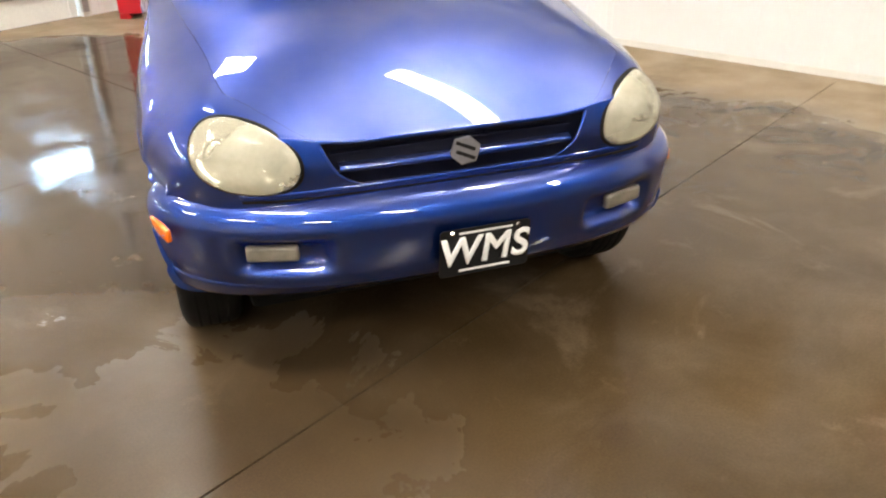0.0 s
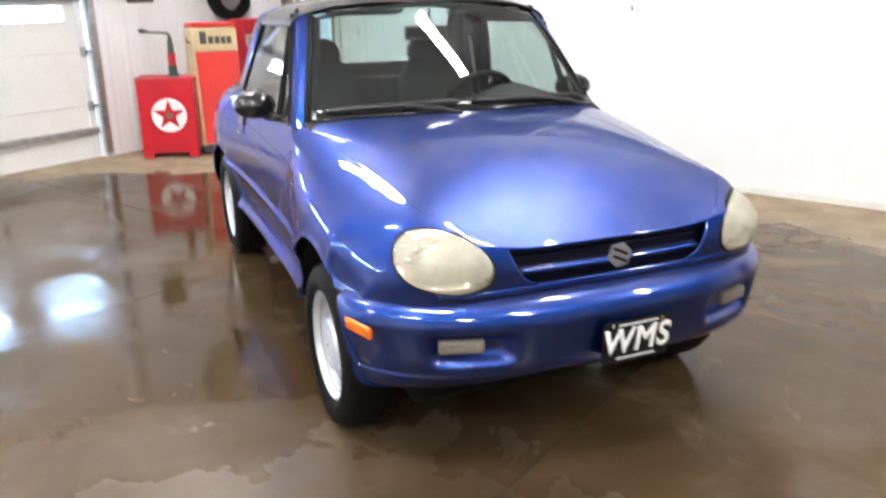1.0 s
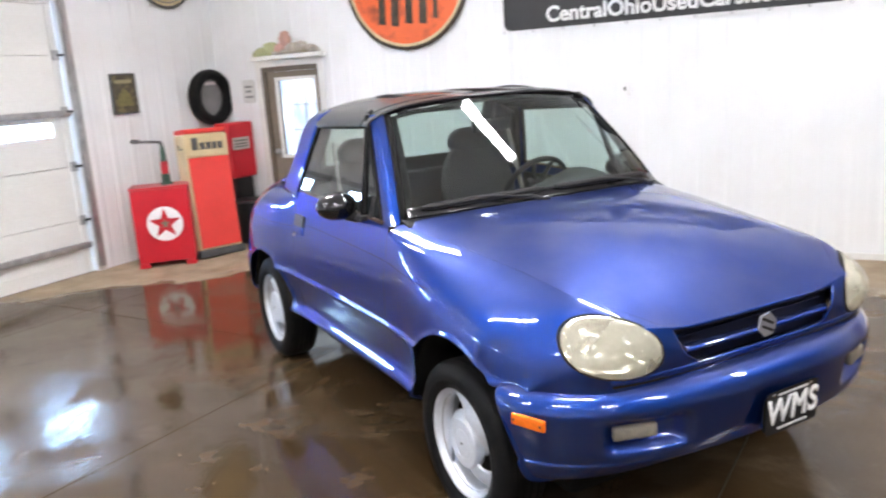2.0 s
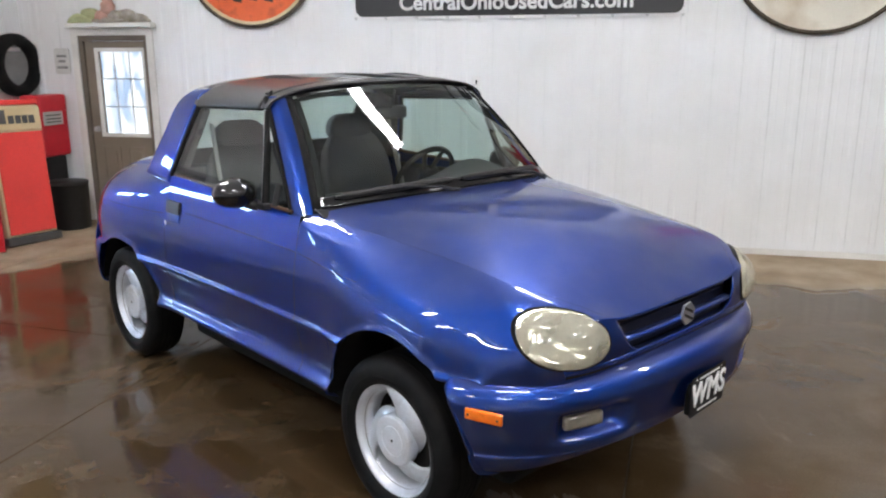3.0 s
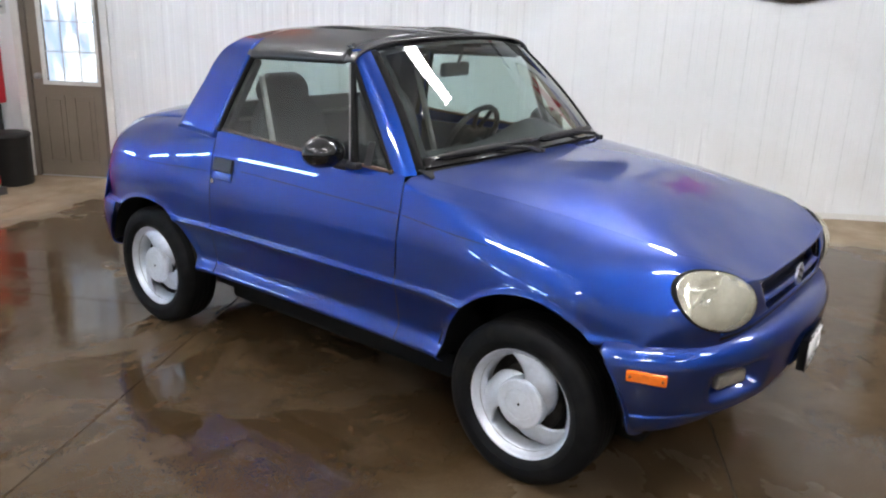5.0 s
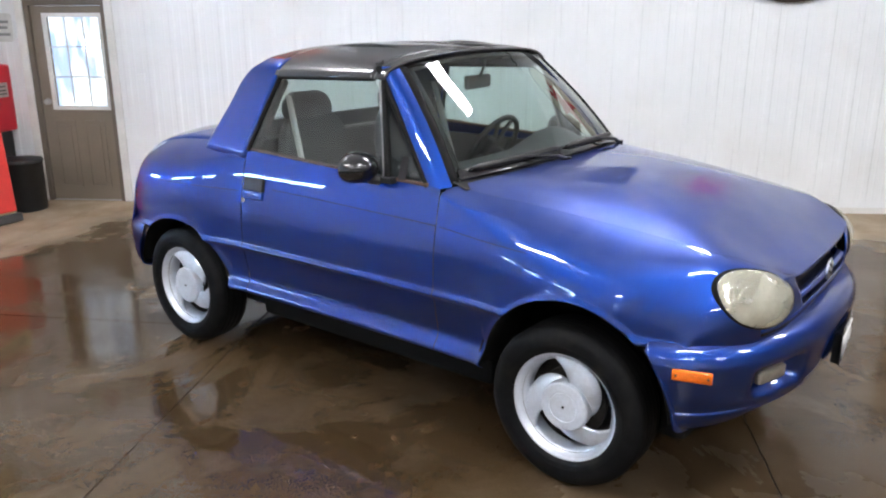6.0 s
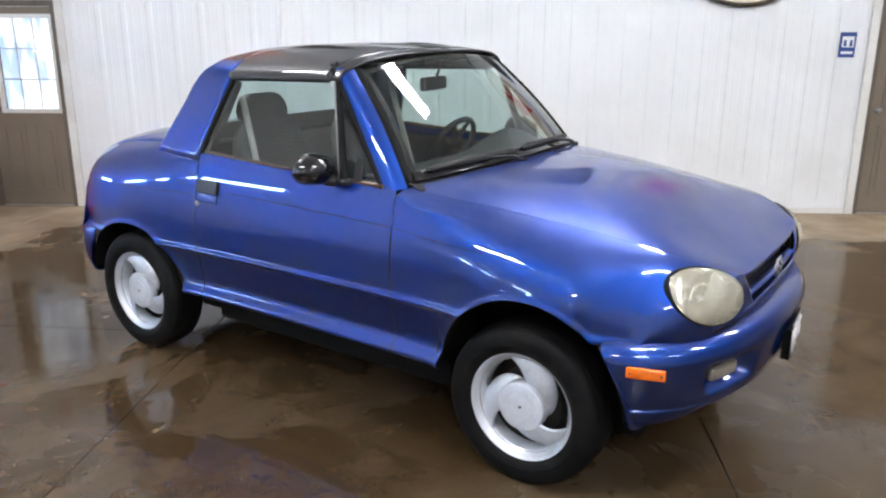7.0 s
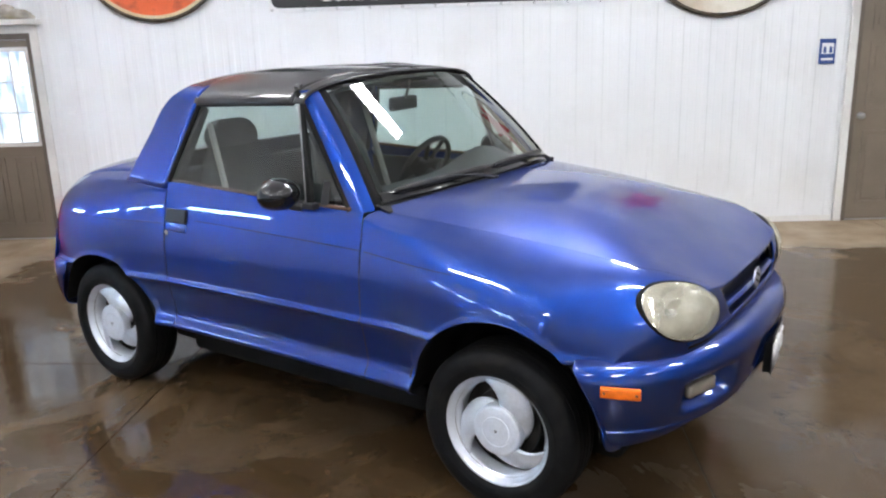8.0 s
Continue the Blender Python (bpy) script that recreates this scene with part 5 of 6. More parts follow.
# --- rear quarters, boot lid, tail panel ---


def rear_section(yc):
    W = float(half_width(yc))
    top = float(pchip(yc, [1.75, 1.87, 2.07, 2.3, 2.56, 2.72, 2.81, 2.85], [1.068, 1.092, 1.122, 1.125, 1.100, 1.050, 0.985, 0.93]))
    n = float(pchip(yc, [1.75, 2.0, 2.3], [5.5, 4.4, 3.8]))
    m = float(pchip(yc, [1.75, 2.0, 2.3, 2.85], [9.0, 5.0, 3.4, 2.8]))
    bend = float(pchip(yc, [1.75, 2.35, 2.7, 2.85], [0.0, 0.0, 0.5, 1.0]))
    xh = float(pchip(yc, [1.75, 2.1, 2.85], [0.66, 0.64, 0.60]))
    ts = np.linspace(0, math.pi / 2, 260)
    x = W * np.sin(ts) ** (2 / n)
    z = ZW + (top - ZW) * np.maximum(np.cos(ts), 0) ** (2 / m)
    bl = 1 - float(step(yc, 1.77, 2.12))
    x = np.minimum(x, (1 - bl) * x + bl * (W - side_inset(np.clip(z, ZW, 1.05))))
    y = yc - bend * 0.115 * (x / 0.72) ** 5
    return resample(x, y, z, W, yc, float(z_bottom(np.array([y[-1]]))[0]), xh)


yr = sorted({*np.round(np.linspace(Y_SEAM2 + 0.002, 2.85, 56), 4), *np.round(AR - RR * np.cos(np.linspace(0.02, 1.3, 26)), 4), *np.round(AR + RR * np.cos(np.linspace(0.3, 1.3, 14)), 4), 2.84, 2.82})
RP = fair(np.array([rear_section(y) for y in yr]), yr, 0.30, 13 + NUP)
q = RP[:, 13:].copy()
q[:, 0, 0] += 0.002
for Q in (mirror(q), q):
    rq = surf("rear_quarter", Q, M_PAINT, car, "blue rear quarter panel")
    sg = -1 if Q[0, 0, 0] < 0 else 1
    # the crease's painted shade carried on over the quarter panel
    part("body_line", tube([(sg * (x - 0.0004), y, z) for x, y, z in line_on(RP[:, 13:], 1.758, 2.42, 0.872, 0.0)], 0.0015, 6), M_RUBBER, rq, "fine dark strip painted as the shade of the body crease")
i0 = [i for i, y in enumerate(yr) if y > 2.05][0]
b = RP[i0:, :14].copy()
b[:, -1, 0] -= 0.002
surf("boot_lid", np.concatenate([mirror(b[:, ::-1]), b[:, 1:]], axis=1), M_PAINT, car, "blue boot lid", thick=0.005)
lip2 = RP[-1]
n_up = int((lip2[:, 2] >= ZW).sum())
tx_, ty2, tz2 = lip2[:n_up, 0], lip2[:n_up, 1], lip2[:n_up, 2]
tail = []
for t in np.linspace(0, 1, 10):
    xs_ = np.linspace(0, 0.80, 30)
    zt = np.interp(xs_, tx_, tz2)
    tail.append(np.stack([xs_, np.interp(xs_, tx_, ty2) + 0.02 * t, zt + (0.60 - zt) * t], 1))
tail = np.array(tail)
surf("tail_panel", np.concatenate([mirror(tail[:, ::-1]), tail[:, 1:]], axis=1), M_PAINT, car, "blue tail panel", thick=0.006)
for s in (-1, 1):
    pts = []
    for t in np.linspace(0, 1, 8):
        z = 0.67 + 0.17 * t
        row = []
        for k in np.linspace(0, 1, 10):
            x = 0.50 + 0.215 * k
            row.append((s * (x - 0.0 * t), 2.858 - 0.115 * (x / 0.72) ** 5 - 0.03 * t * t, z))
        pts.append(row)
    surf("tail_light", np.array(pts), M_TAIL, car, "dark red tail light", thick=0.02)

# --- cabin: screen, pillars, roof ---
SB = lambda x: (x, 0.50 + 0.065 * (x / 0.69) ** 2, 1.030 - 0.008 * (x / 0.69) ** 2)
STP = lambda x: (x, 0.868 + 0.07 * (x / 0.55) ** 2, 1.478 - 0.052 * (abs(x) / 0.55) ** 2.2)


def screen_pt(a, t):
    p, r = Vector(SB(0.69 * a)), Vector(STP(0.55 * a))
    v = p.lerp(r, t)
    v += Vector((0, -0.9, 0.55)).normalized() * 0.014 * math.sin(math.pi * t)
    return v


WS = np.array([[list(screen_pt(a, t)) for a in np.linspace(-0.985, 0.985, 33)] for t in np.linspace(0.03, 0.985, 15)])
ws = surf("windscreen", WS, M_SCREEN, car, "clear green-tinted windscreen")
ws.visible_shadow = False
# black ceramic border on the screen
for rows_, cols in (((0.03, 0.985), (-0.992, -0.94)), ((0.03, 0.985), (0.94, 0.992)), ((0.955, 0.99), (-0.99, 0.99))):
    bp_ = np.array([[list(screen_pt(a, t) + Vector((0, 0.006, -0.003))) for a in np.linspace(*cols, 26)] for t in np.linspace(*rows_, 14)])
    surf("border", bp_, M_RUBBER, ws, "black screen border", thick=0.004)
foot = np.array([[list(screen_pt(a, t) + Vector((0, -0.006, 0.004))) for a in np.linspace(-0.985, 0.985, 30)] for t in np.linspace(0.0, 0.085, 5)])
surf("screen_foot", foot, M_GLOSSBLK, ws, "glossy black panel along the foot of the screen", thick=0.004)
for s in (-1, 1):
    # pillar: rounded strip from screen edge to window edge
    P = []
    for t in np.linspace(-0.03, 1.0, 18):
        a = screen_pt(0.992 * s, t)
        o = Vector((0.737 * s, 0.668, 0.998)).lerp(Vector((0.608 * s, 1.015, 1.432)), t)
        row = []
        a = a.lerp(o, 0.24)
        for k in np.linspace(0, 1, 9):
            v = a.lerp(o, k) + Vector((s * 0.8, -0.5, 0.3)).normalized() * (0.007 + 0.012 * math.sin(math.pi * k))
            row.append(list(v))
        P.append(row)
    pil = surf("front_pillar", np.array(P), M_PAINT, car, "blue windscreen pillar")
    strip = np.array([[list(screen_pt(0.985 * s, t).lerp(Vector((0.737 * s, 0.668, 0.998)).lerp(Vector((0.608 * s, 1.015, 1.432)), t), k) + Vector((s * 0.8, -0.5, 0.3)).normalized() * 0.006) for k in (0, 0.15, 0.3)] for t in np.linspace(0.0, 1.0, 14)])
    surf("trim_strip", strip, M_RUBBER, pil, "black screen trim", thick=0.006)
    part("seal", tube([list(Vector((0.737 * s, 0.672, 1.0)).lerp(Vector((0.62 * s, 1.02, 1.43)), t)) for t in np.linspace(0, 1, 10)], 0.012, 8), M_RUBBER, pil, "black weather strip")
# roof: black panels either side of a centre bar
RW, RZ0 = 0.642, 1.386


def roof_section(y, a0=0.0):
    h = float(pchip(y, [0.87, 1.0, 1.2, 1.5, 1.7, 1.8], [0.098, 0.115, 0.128, 0.136, 0.132, 0.118]))
    n, m = 3.0, 2.0
    ts = np.linspace(a0, math.pi / 2, 22)
    x = RW * np.sin(ts) ** (2 / n)
    z = RZ0 + h * np.maximum(np.cos(ts), 0) ** (2 / m)
    yy = y + 0.09 * np.clip((1.3 - y) / 0.43, 0, 1) * (x / 0.62) ** 2
    return np.stack([x, yy, z], 1)


Rf = np.array([roof_section(y, 0.0) for y in np.linspace(0.87, 0.945, 6)])
surf("roof_header", np.concatenate([mirror(Rf[:, ::-1]), Rf[:, 1:]], axis=1), M_ROOF, car, "black screen header rail", thick=0.008)
Rp = np.array([roof_section(y, 0.045) for y in np.linspace(0.95, 1.63, 24)])
for Q in (mirror(Rp), Rp):
    surf("roof_panel", Q, M_ROOF, car, "glossy black lift-out roof panel", thick=0.010)
Rr = np.array([roof_section(y, 0.0)[:-7] for y in np.linspace(1.634, 1.79, 8)])
surf("roof_band", np.concatenate([mirror(Rr[:, ::-1]), Rr[:, 1:]], axis=1), M_ROOF, car, "black rear roof band", thick=0.008)
part("roof_bar", tube([(0, y, RZ0 + float(pchip(y, [0.87, 1.0, 1.2, 1.5, 1.7, 1.8], [0.098, 0.115, 0.128, 0.136, 0.132, 0.118])) - 0.004) for y in np.linspace(0.9, 1.75, 18)], 0.05, 10), M_ROOF, car, "black centre T-bar", m=Matrix.Translation((0, 0, 1.49)) @ Matrix.Diagonal((1.3, 1, 0.2, 1)) @ Matrix.Translation((0, 0, -1.49)))
for s in (-1, 1):
    part("roof_rail", tube([(0.36 * s, y, RZ0 + 0.095 + 0.036 * math.sin(math.pi * (y - 1.0) / 0.7)) for y in np.linspace(1.0, 1.7, 18)], 0.007, 8), M_BLACK, car, "thin black roof trim")
    part("roof_latch", box((-0.011, -0.016, -0.008), (0.011, 0.016, 0.006), 0.004), M_BLACK, car, m=pose(0.60 * s, 1.03, 1.452, 0, 40 * s, 0))
# rear hoop: wide blue side pillars
for s in (-1, 1):
    P = []
    TT = [-0.12, 0.0, 0.5, 1.0, 1.12, 1.24]
    for t in np.concatenate([np.linspace(-0.08, 1, 16), np.linspace(1.03, 1.24, 6)]):
        f = Vector([float(pchip(t, TT, v)) for v in ((0.742, 0.733, 0.690, 0.640, 0.616, 0.566), (1.770, 1.752, 1.682, 1.612, 1.604, 1.602), (1.005, 1.050, 1.222, 1.395, 1.436, 1.464))])
        r = Vector([float(pchip(t, TT, v)) for v in ((0.706, 0.694, 0.655, 0.612, 0.585, 0.53), (2.15, 2.105, 1.975, 1.850, 1.775, 1.762), (1.02, 1.076, 1.25, 1.412, 1.449, 1.470))])
        g = Vector((0.58, 2.13, 1.095)).lerp(Vector((0.50, 1.765, 1.474)), min(t, 1.0))
        row = [f.lerp(r, k) + Vector((0.006 * math.sin(math.pi * k), 0, 0)) for k in np.linspace(0, 0.86, 8)]
        c1 = row[-1]
        for k in np.linspace(0.1, 1, 8):
            row.append(c1 * (1 - k) ** 2 + (r + Vector((0.01, 0.02, 0.0))) * 2 * k * (1 - k) + g * k * k)
        P.append([(v.x * s, v.y, v.z) for v in row])
    P = np.array(P)
    surf("rear_pillar", P, M_PAINT, car, "wide blue rear hoop pillar", thick=0.012)
    inner = P[:-6].copy()
    inner[..., 0] -= 0.024 * s
    inner[:, 2:, 1] -= 0.02
    surf("inner_trim", inner, M_CLOTH, car, "grey inner pillar trim", thick=0.006)
    # side window and frame
    w = np.array([[list(Vector((s * 0.738, 0.69 + (1.742 - 0.69) * k, 1.008 + 0.05 * k)).lerp(Vector((s * 0.634, 1.03 + (1.603 - 1.03) * k, 1.392)), t) + Vector((s * 0.003 * math.sin(math.pi * t), 0, 0))) for k in np.linspace(0, 1, 12)] for t in np.linspace(0, 1, 10)])
    sg_ = surf("side_window", w, M_SIDE, car, "lightly tinted side window")
    sg_.visible_shadow = False
    part("seal", tube([(w[-1, k, 0], w[-1, k, 1], w[-1, k, 2] - 0.002) for k in range(12)], 0.012, 8), M_RUBBER, sg_, "black roof seal")
    part("seal", tube([tuple(w[k, -1]) for k in range(10)], 0.011, 8), M_RUBBER, sg_, "black rear seal")
    part("divider", tube([(s * 0.742, 0.888, 1.012), (s * 0.705, 0.925, 1.15), (s * 0.648, 0.985, 1.38)], 0.007, 8), M_GREYDIV, sg_, "grey quarter-light divider")
    part("seal", tube([(s * 0.741, 0.868, 1.012), (s * 0.704, 0.907, 1.15), (s * 0.647, 0.970, 1.38)], [0.017, 0.015, 0.010], 8), M_RUBBER, sg_, "black quarter-light seal")
    part("mirror_patch", box((-0.004, -0.02, -0.05), (0.004, 0.02, 0.05), 0.004), M_BLACK, sg_, m=pose(0.725 * s, 0.80, 1.06, 0, -17 * s, 0))
# rear window
rw = np.array([[list(Vector((0.585 * a, 2.12 + 0.02 * (1 - a * a), 1.095)).lerp(Vector((0.51 * a, 1.775 + 0.02 * (1 - a * a), 1.485 - 0.02 * a * a)), t)) for a in np.linspace(-1, 1, 15)] for t in np.linspace(0, 1, 8)])
rwin = surf("rear_window", rw, M_SIDE, car, "lightly tinted rear window")
rwin.visible_shadow = False
for k in (0, -1):
    part("seal", tube([tuple(p) for p in rw[k]], 0.014, 8), M_RUBBER, rwin)
    part("seal", tube([tuple(p) for p in rw[:, k]], 0.014, 8), M_RUBBER, rwin)

# cowl and wipers
cw = np.array([[[x, float(SB(x)[1]) - 0.055 + 0.065 * t, 1.006 + 0.024 * t - 0.006 * (x / 0.69) ** 2] for x in np.linspace(-0.70, 0.70, 30)] for t in np.linspace(0, 1, 5)])
surf("cowl", cw, M_BLACK, car, "black plastic cowl grille", thick=0.004)


def wiper(x0, x1, t0, t1):
    def on(x, t, lift):
        return screen_pt(x / 0.69, t) + Vector((0, -0.85, 0.52)).normalized() * lift
    wi = part("wiper_blade", tube([list(on(x0 + (x1 - x0) * k, t0 + (t1 - t0) * k, 0.018)) for k in np.linspace(0, 1, 14)], [0.006] + [0.014] * 12 + [0.006], 8), M_BLACK, car, "black wiper blade")
    xp = x0 + (x1 - x0) * 0.95
    a = on(x0 + (x1 - x0) * 0.5, t0 + (t1 - t0) * 0.5, 0.026)
    piv = on(xp, 0.0, 0.02) + Vector((0, -0.03, -0.01))
    part("wiper_arm", tube([list(piv), list(piv.lerp(a, 0.3) + Vector((0, -0.012, 0.014))), list(a)], [0.012, 0.008, 0.006], 8), M_BLACK, wi)
    part("pivot", tube([list(piv - Vector((0, 0, 0.02))), list(piv + Vector((0, 0, 0.014)))], 0.017, 12), M_BLACK, wi)


wiper(-0.62, -0.04, 0.07, 0.075)
wiper(0.02, 0.62, 0.075, 0.075)

# --- underbody, wheel wells, sills ---
part("underbody", box((-0.60, -0.36, 0.22), (0.60, 2.60, 0.42), 0.03), M_LINER, car, "dark underbody")
for s in (-1, 1):
    part("frame_rail", box((-0.05, 0.42, 0.215), (0.05, 1.84, 0.33), 0.025), M_LINER, car, "black frame rail under the sill", m=pose(0.58 * s, 0, 0))
part("engine_bay", box((-0.52, -0.50, 0.40), (0.52, 0.44, 0.70), 0.03), M_LINER, car)
part("inner_shell", box((-0.735, 0.44, 0.36), (0.735, 1.78, 0.62), 0.03), M_DASH, car, "dark inner sills and floor")
for s in (-1, 1):
    for yc, r in ((0.0, RA), (WB, RR)):
        P = []
        for xx in (0.50, 0.66, 0.795):
            P.append([[xx * s, yc + (r + 0.012) * math.cos(q_), 0.325 + (r + 0.012) * math.sin(q_)] for q_ in np.linspace(0.12, math.pi - 0.12, 30)])
        surf("wheel_liner", np.array(P), M_LINER, car, "black wheel-well liner", thick=0.006)
        part("well_back", outline([(yc + 0.40 * math.cos(q_), 0.36 + 0.36 * max(math.sin(q_), 0.0)) for q_ in np.linspace(0, 2 * math.pi, 28)[:-1]], 0.01 * s, "x"), M_LINER, car, m=pose(0.49 * s, 0, 0))

# --- wheels ---
TR, RIMR = 0.309, 0.206


def wheel(x, y, s, turn=0.0, steer=0.0):
    w = part("wheel", lathe([(0.05, -0.02), (0.12, -0.05), (RIMR - 0.022, -0.07), (RIMR - 0.022, 0.06)], 40, "x"), M_DRUMB, car, "wheel with a three-blade silver alloy rim", True,
             pose(x, y, TR - 0.004, 0, 0, steer) @ (pose(0, 0, 0, 0, 0, 180) if s < 0 else Matrix()) @ pose(0, 0, 0, turn, 0, 0))
    tp = [(RIMR - 0.004, 0.075), (RIMR + 0.004, 0.088), (RIMR + 0.03, 0.098), (RIMR + 0.062, 0.099), (TR - 0.022, 0.090), (TR - 0.008, 0.080), (TR - 0.001, 0.064), (TR, 0.0), (TR - 0.001, -0.064), (TR - 0.008, -0.08), (TR - 0.03, -0.092), (RIMR + 0.03, -0.098), (RIMR - 0.004, -0.08)]
    ty_ = part("tyre", lathe(tp, 64, "x", True), M_TYRE, w, "black road tyre, damp", True)
    for gx in (-0.045, -0.015, 0.015, 0.045):
        part("tread_groove", lathe([(TR + 0.0006, gx - 0.004), (TR + 0.0006, gx + 0.004), (TR - 0.001, gx + 0.0041), (TR - 0.001, gx - 0.0041)], 48, "x", True), M_LINER, ty_)
    part("bead_ring", lathe([(RIMR + 0.028, 0.0975), (RIMR + 0.034, 0.1005), (RIMR + 0.04, 0.099)], 48, "x"), M_TYRE, ty_, smooth=True)
    part("rim", lathe([(RIMR - 0.034, 0.0), (RIMR - 0.030, 0.048), (RIMR - 0.024, 0.056), (RIMR - 0.013, 0.062), (RIMR - 0.009, 0.074), (RIMR - 0.003, 0.083), (RIMR + 0.004, 0.084), (RIMR + 0.005, 0.078), (RIMR - 0.002, 0.070)], 64, "x"), M_ALLOY, w, "silver outer rim", True)
    cap = part("hub_cap", lathe([(0.0, 0.080), (0.052, 0.080), (0.054, 0.078), (0.057, 0.078), (0.059, 0.080), (0.086, 0.079), (0.092, 0.077)], 48, "x"), M_CAP, w, "flat silver centre cap")
    part("cap_edge", lathe([(0.092, 0.077), (0.095, 0.072), (0.096, 0.040)], 48, "x"), M_ALLOY, cap, smooth=True)
    part("cap_bolt", tube([(0.0795, 0, 0), (0.083, 0, 0)], 0.005, 10), M_BLACK, w)
    for k in range(3):
        P = []
        for f in np.linspace(0, 1, 13):
            r = 0.090 + (RIMR - 0.016 - 0.090) * f
            a0 = float(pchip(f, [0, 0.33, 0.8, 1], [-20, 14, 58, 64]))
            a1 = float(pchip(f, [0, 0.33, 1], [84, 90, 110]))
            row = []
            for t in np.linspace(0, 1, 15):
                q_ = radians(120 * k + a0 + (a1 - a0) * t)
                h_ = 0.060 - 0.034 * (1 - t) ** 2 + 0.003 * math.sin(math.pi * t) - 0.008 * f * f
                row.append((h_, r * math.cos(q_), r * math.sin(q_)))
            P.append(row)
        surf("blade", np.array(P), M_ALLOY, w, "broad swirling silver blade", thick=0.010)
    part("brake_disc", lathe([(0.0, 0.0), (0.13, 0.0), (0.132, -0.012), (0.0, -0.012)], 40, "x"), M_DRUMB, w, smooth=False)
    return w


for yy in (0.0, WB):
    wheel(-0.715, yy, -1, 0 if yy == 0 else 23)
    wheel(0.715, yy, 1, 30)

# --- interior ---
dash = np.array([[[x, 0.60 + 0.34 * t - 0.0 * x * x, 1.005 + 0.02 * math.sin(math.pi * t) - 0.16 * max(t - 0.75, 0) * 2 + 0.085 * math.exp(-((x - 0.35) / 0.19) ** 2) * math.sin(math.pi * min(t * 1.1, 1))] for x in np.linspace(-0.69, 0.69, 40)] for t in np.linspace(0, 1, 14)])
surf("dashboard", dash, M_DASH, car, "dark grey dashboard with a raised cluster hood", thick=0.012)
part("dash_face", box((-0.69, 0.90, 0.68), (0.69, 0.935, 0.935), 0.02), M_DASH, car)
part("dash_lower", box((-0.69, 0.56, 0.62), (0.69, 0.90, 0.90), 0.02), M_DASH, car)
st = part("steering_wheel", tube([(0.19 * math.cos(q_), 0.19 * math.sin(q_), 0) for q_ in np.linspace(0, 2 * math.pi, 37)[:-1]], 0.015, 10, True), M_BLACK, car, "black steering wheel", True, pose(0.35, 1.10, 0.985, -62, 0, 0))
part("steering_boss", box((-0.075, -0.07, -0.03), (0.075, 0.07, 0.02), 0.02), M_BLACK, st)
for a in (20, 160, 250, 290):
    part("spoke", tube([(0.05 * math.cos(radians(a)), 0.05 * math.sin(radians(a)), 0), (0.18 * math.cos(radians(a)), 0.18 * math.sin(radians(a)), 0)], 0.012, 8), M_BLACK, st)
part("steering_column", tube([(0.35, 1.08, 0.97), (0.35, 0.9, 0.86)], 0.035, 12), M_BLACK, car)


def seat(x):
    s = part("seat", box((-0.25, -0.27, 0), (0.25, 0.25, 0.16), 0.05), M_CLOTH, car, "grey cloth bucket seat", True, pose(x, 1.38, 0.62, 4, 0, 0))

    def pad(name, w0, w1, h, d, m, bul):
        P = []
        for t in np.linspace(0, 1, 14):
            w_ = w0 + (w1 - w0) * t
            row = []
            for q_ in np.linspace(0, 2 * math.pi, 29)[:-1]:
                cx, cy = math.cos(q_), math.sin(q_)
                e = (math.sin(math.pi * min(max(t, 0.02), 0.98))) ** 0.22
                row.append((w_ * e * math.copysign(abs(cx) ** 0.5, cx), d * e * math.copysign(abs(cy) ** 0.6, cy) - bul * abs(cx) ** 3, h * t))
            P.append(row)
        return surf(name, np.array(P), M_CLOTH, s, wrap=True, m=m)
    pad("backrest", 0.25, 0.225, 0.52, 0.07, pose(0, 0.27, 0.06, -16, 0, 0), 0.03)
    pad("headrest", 0.155, 0.135, 0.155, 0.055, pose(0, 0.40, 0.515, -12, 0, 0), 0.01)
    for px_ in (-0.06, 0.06):
        part("headrest_post", tube([(px_, 0.39, 0.48), (px_, 0.41, 0.58)], 0.007, 8), M_CHROME, s)


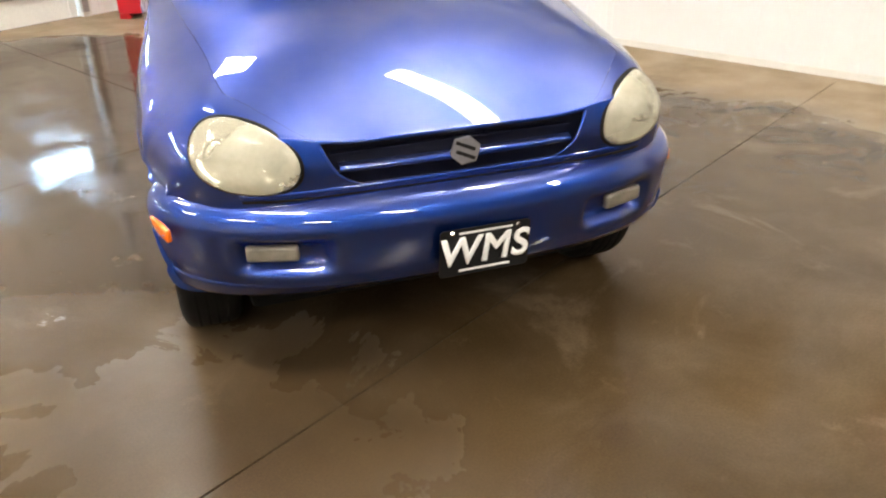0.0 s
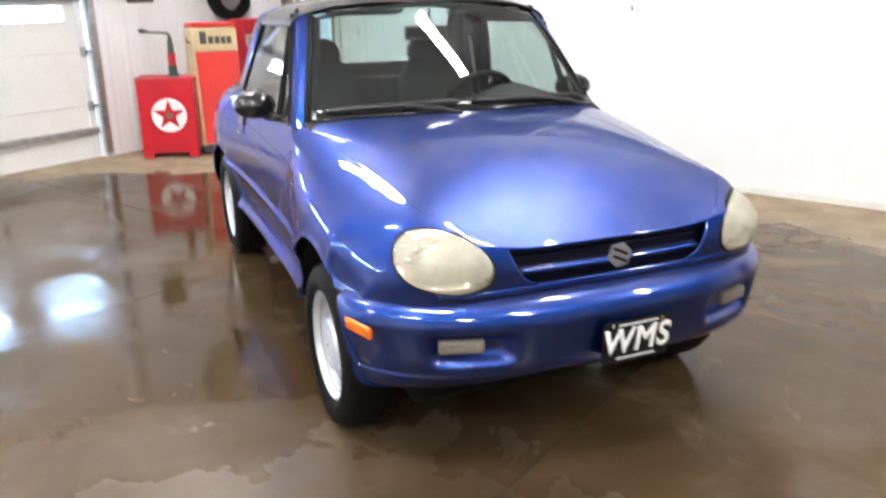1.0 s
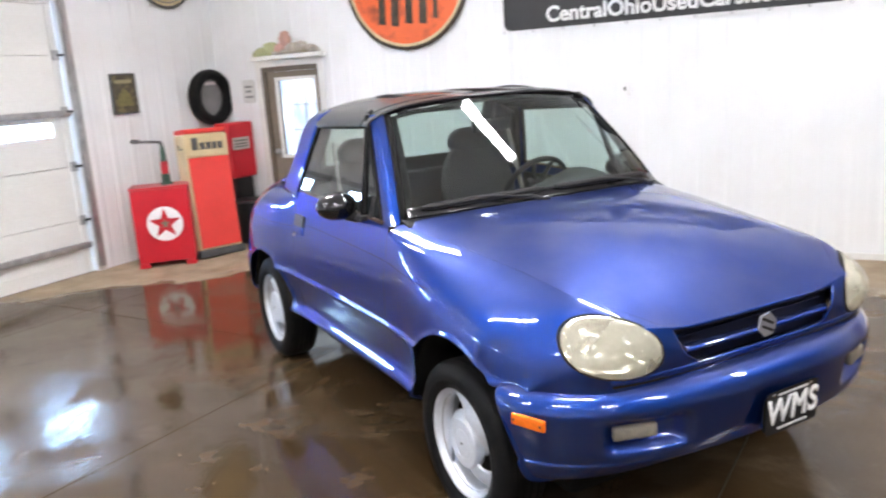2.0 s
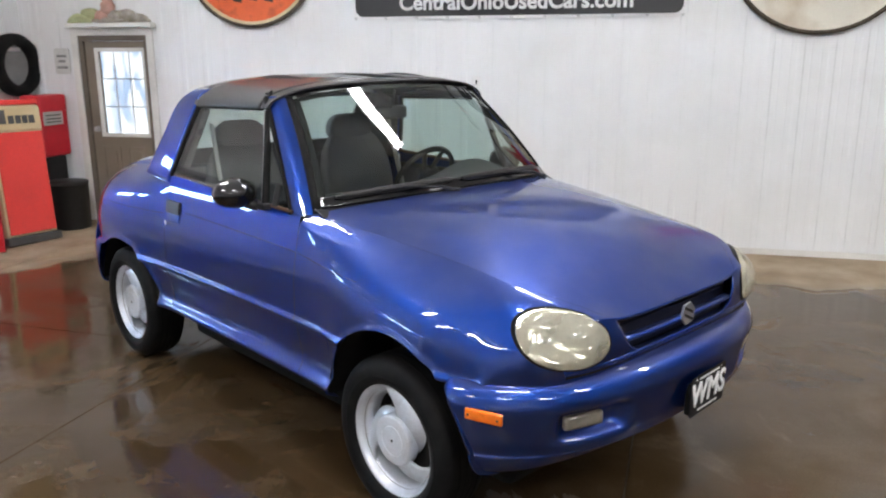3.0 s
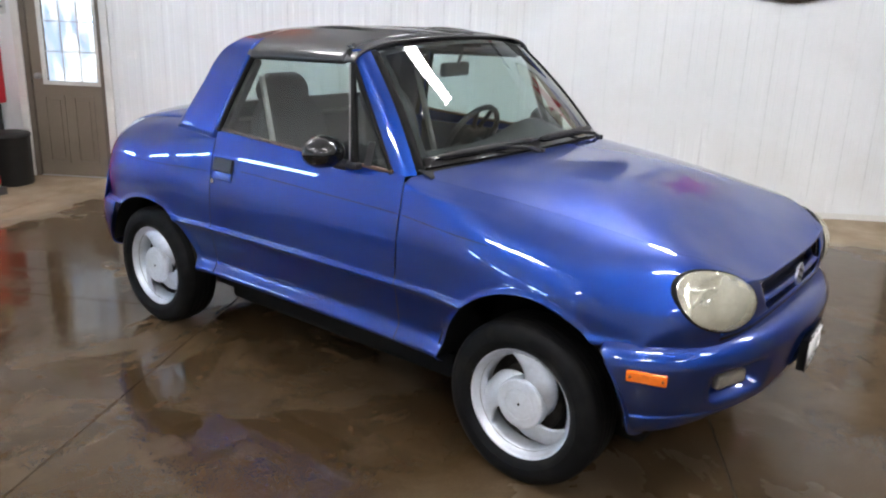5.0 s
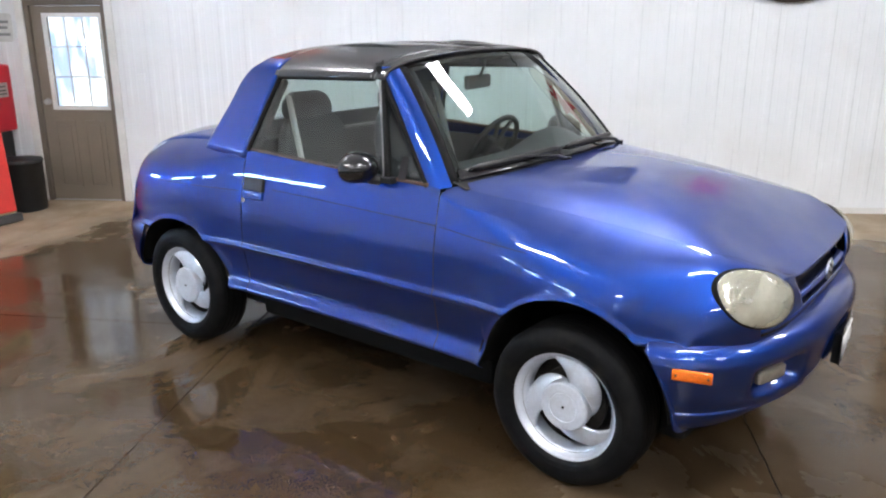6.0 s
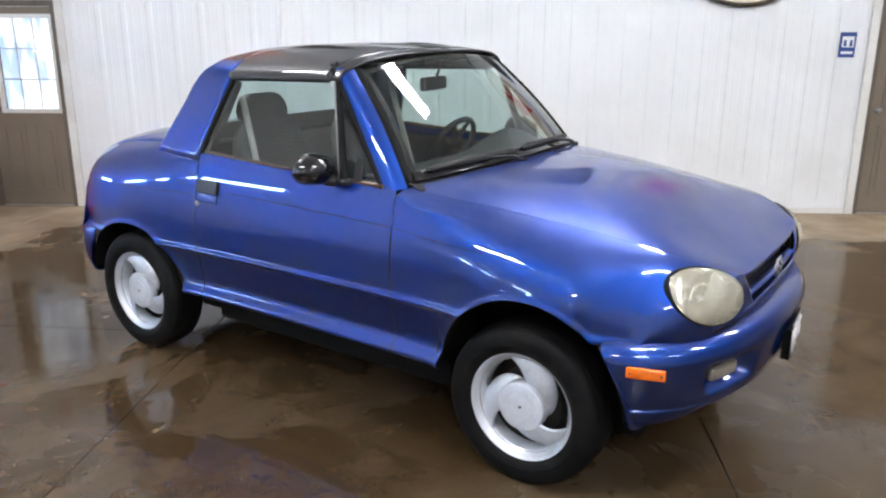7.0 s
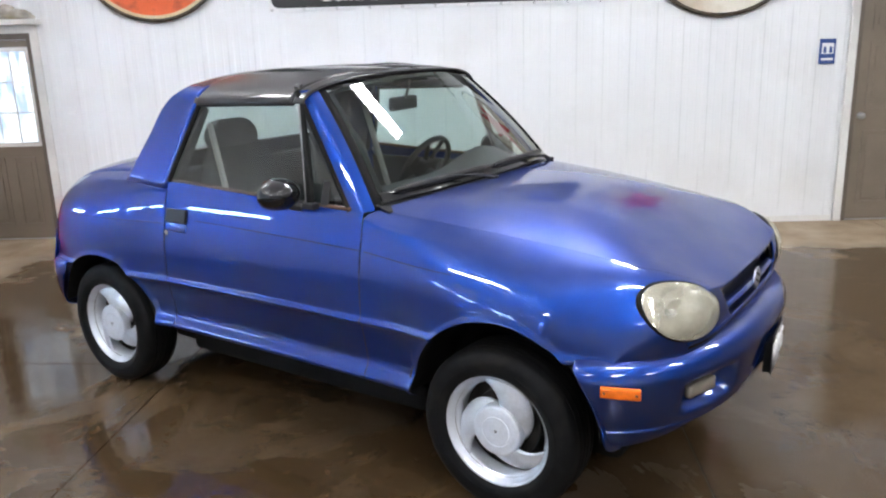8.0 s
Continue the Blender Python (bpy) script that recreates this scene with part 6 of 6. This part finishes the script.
seat(-0.35), seat(0.35)
part("bulkhead", box((-0.70, 1.90, 0.60), (0.70, 1.94, 1.07), 0.015), M_CLOTH, car, "grey rear bulkhead trim")
part("parcel_shelf", box((-0.64, 1.93, 1.045), (0.64, 2.06, 1.07), 0.01), M_DASH, car)
part("console", box((-0.11, 0.95, 0.60), (0.11, 1.6, 0.76), 0.03), M_DASH, car)
part("shelf_lip", box((-0.60, 2.02, 1.05), (0.60, 2.06, 1.150), 0.012), M_DASH, car, "dark trim under the rear window")
for s in (-1, 1):
    part("door_trim", box((-0.012, 0.64, 0.60), (0.012, 1.74, 1.0), 0.01), M_DASH, car, m=pose(0.725 * s, 0, 0))
    part("inner_pillar", box((-0.02, -0.07, 1.05), (0.02, 0.07, 1.44), 0.015), M_DASH, car, m=pose(0, 0, 0) @ Matrix.Translation((0.665 * s, 1.83, 0)) @ Matrix.Translation((0, 0, 1.05)) @ pose(0, 0, 0, 22, -14 * s, 0) @ Matrix.Translation((0, 0, -1.05)))
    bel = np.array([[[s * (0.555 + 0.02 * t), 1.628 - 0.13 * t + 0.042 * k, 1.30 - 0.45 * t] for k in (0, 1)] for t in np.linspace(0, 1, 8)])
    surf("seat_belt", bel, M_BELT, car, "pale grey seat belt", thick=0.003)
    part("sun_visor", box((-0.17, -0.06, -0.006), (0.17, 0.06, 0.006), 0.005), M_CLOTH, car, m=pose(0.3 * s, 0.97, 1.437, -8, 0, 0))
rv = part("rear_view_mirror", box((-0.115, -0.018, -0.032), (0.115, 0.014, 0.032), 0.014), M_BLACK, car, "black rear-view mirror", True, pose(0.0, 0.965, 1.343, 0, 0, 8))
part("mirror_stem", tube([(0.0, 0.95, 1.365), (0.0, 0.93, 1.41), (0.0, 0.92, 1.45)], 0.007, 8), M_BLACK, rv, m=rv.matrix_basis.inverted())
rfh = np.array([roof_section(y, 0.0) - np.array([0, 0, 0.03]) for y in np.linspace(0.93, 1.78, 10)])
rfh = rfh[:, :-4]
surf("headliner", np.concatenate([mirror(rfh[:, ::-1]), rfh[:, 1:]], axis=1), M_CLOTH, car, "grey headliner")


# --- the body's last shaping: a longer, fuller nose and a slightly taller front ---
def shape(p):
    """How far a point of the body moves."""
    c = max(1 - (p.x / 0.80) ** 2, 0.0)
    dy = -0.035 * c * (1 - float(step(p.y, 0.55, 1.25))) - 0.012 * (1 - float(step(p.y, -0.5, -0.1)))
    a = float(pchip(p.y, [-0.6, 0.0, 0.6, 1.0, 1.75, 2.6], [0.12, 0.09, 0.045, 0.035, 0.012, -0.03]))
    dz = a * (p.z - 0.5) + (0.008 * (1 - float(step(p.y, -0.4, 0.2)))) + 0.008 * c * (1 - float(step(p.y, 0.5, 1.1)))
    dz -= 0.010 * (1 - float(step(p.z, 0.62, 0.9))) * float(step(p.y, 0.2, 0.7)) * (1 - float(step(p.y, 2.2, 2.5)))
    return Vector((0, dy, dz))


def shape_body(ob):
    for o in ob.children:
        if o.name.startswith("wheel") and not o.name.startswith("wheel_liner"):
            continue
        if o.matrix_basis == Matrix():
            for v in o.data.vertices:
                v.co = v.co + shape(v.co)
            shape_body(o)
        else:
            mid = sum((Vector(c) for c in o.bound_box), Vector()) / 8
            o.matrix_basis = Matrix.Translation(shape(o.matrix_basis @ mid)) @ o.matrix_basis


shape_body(car)
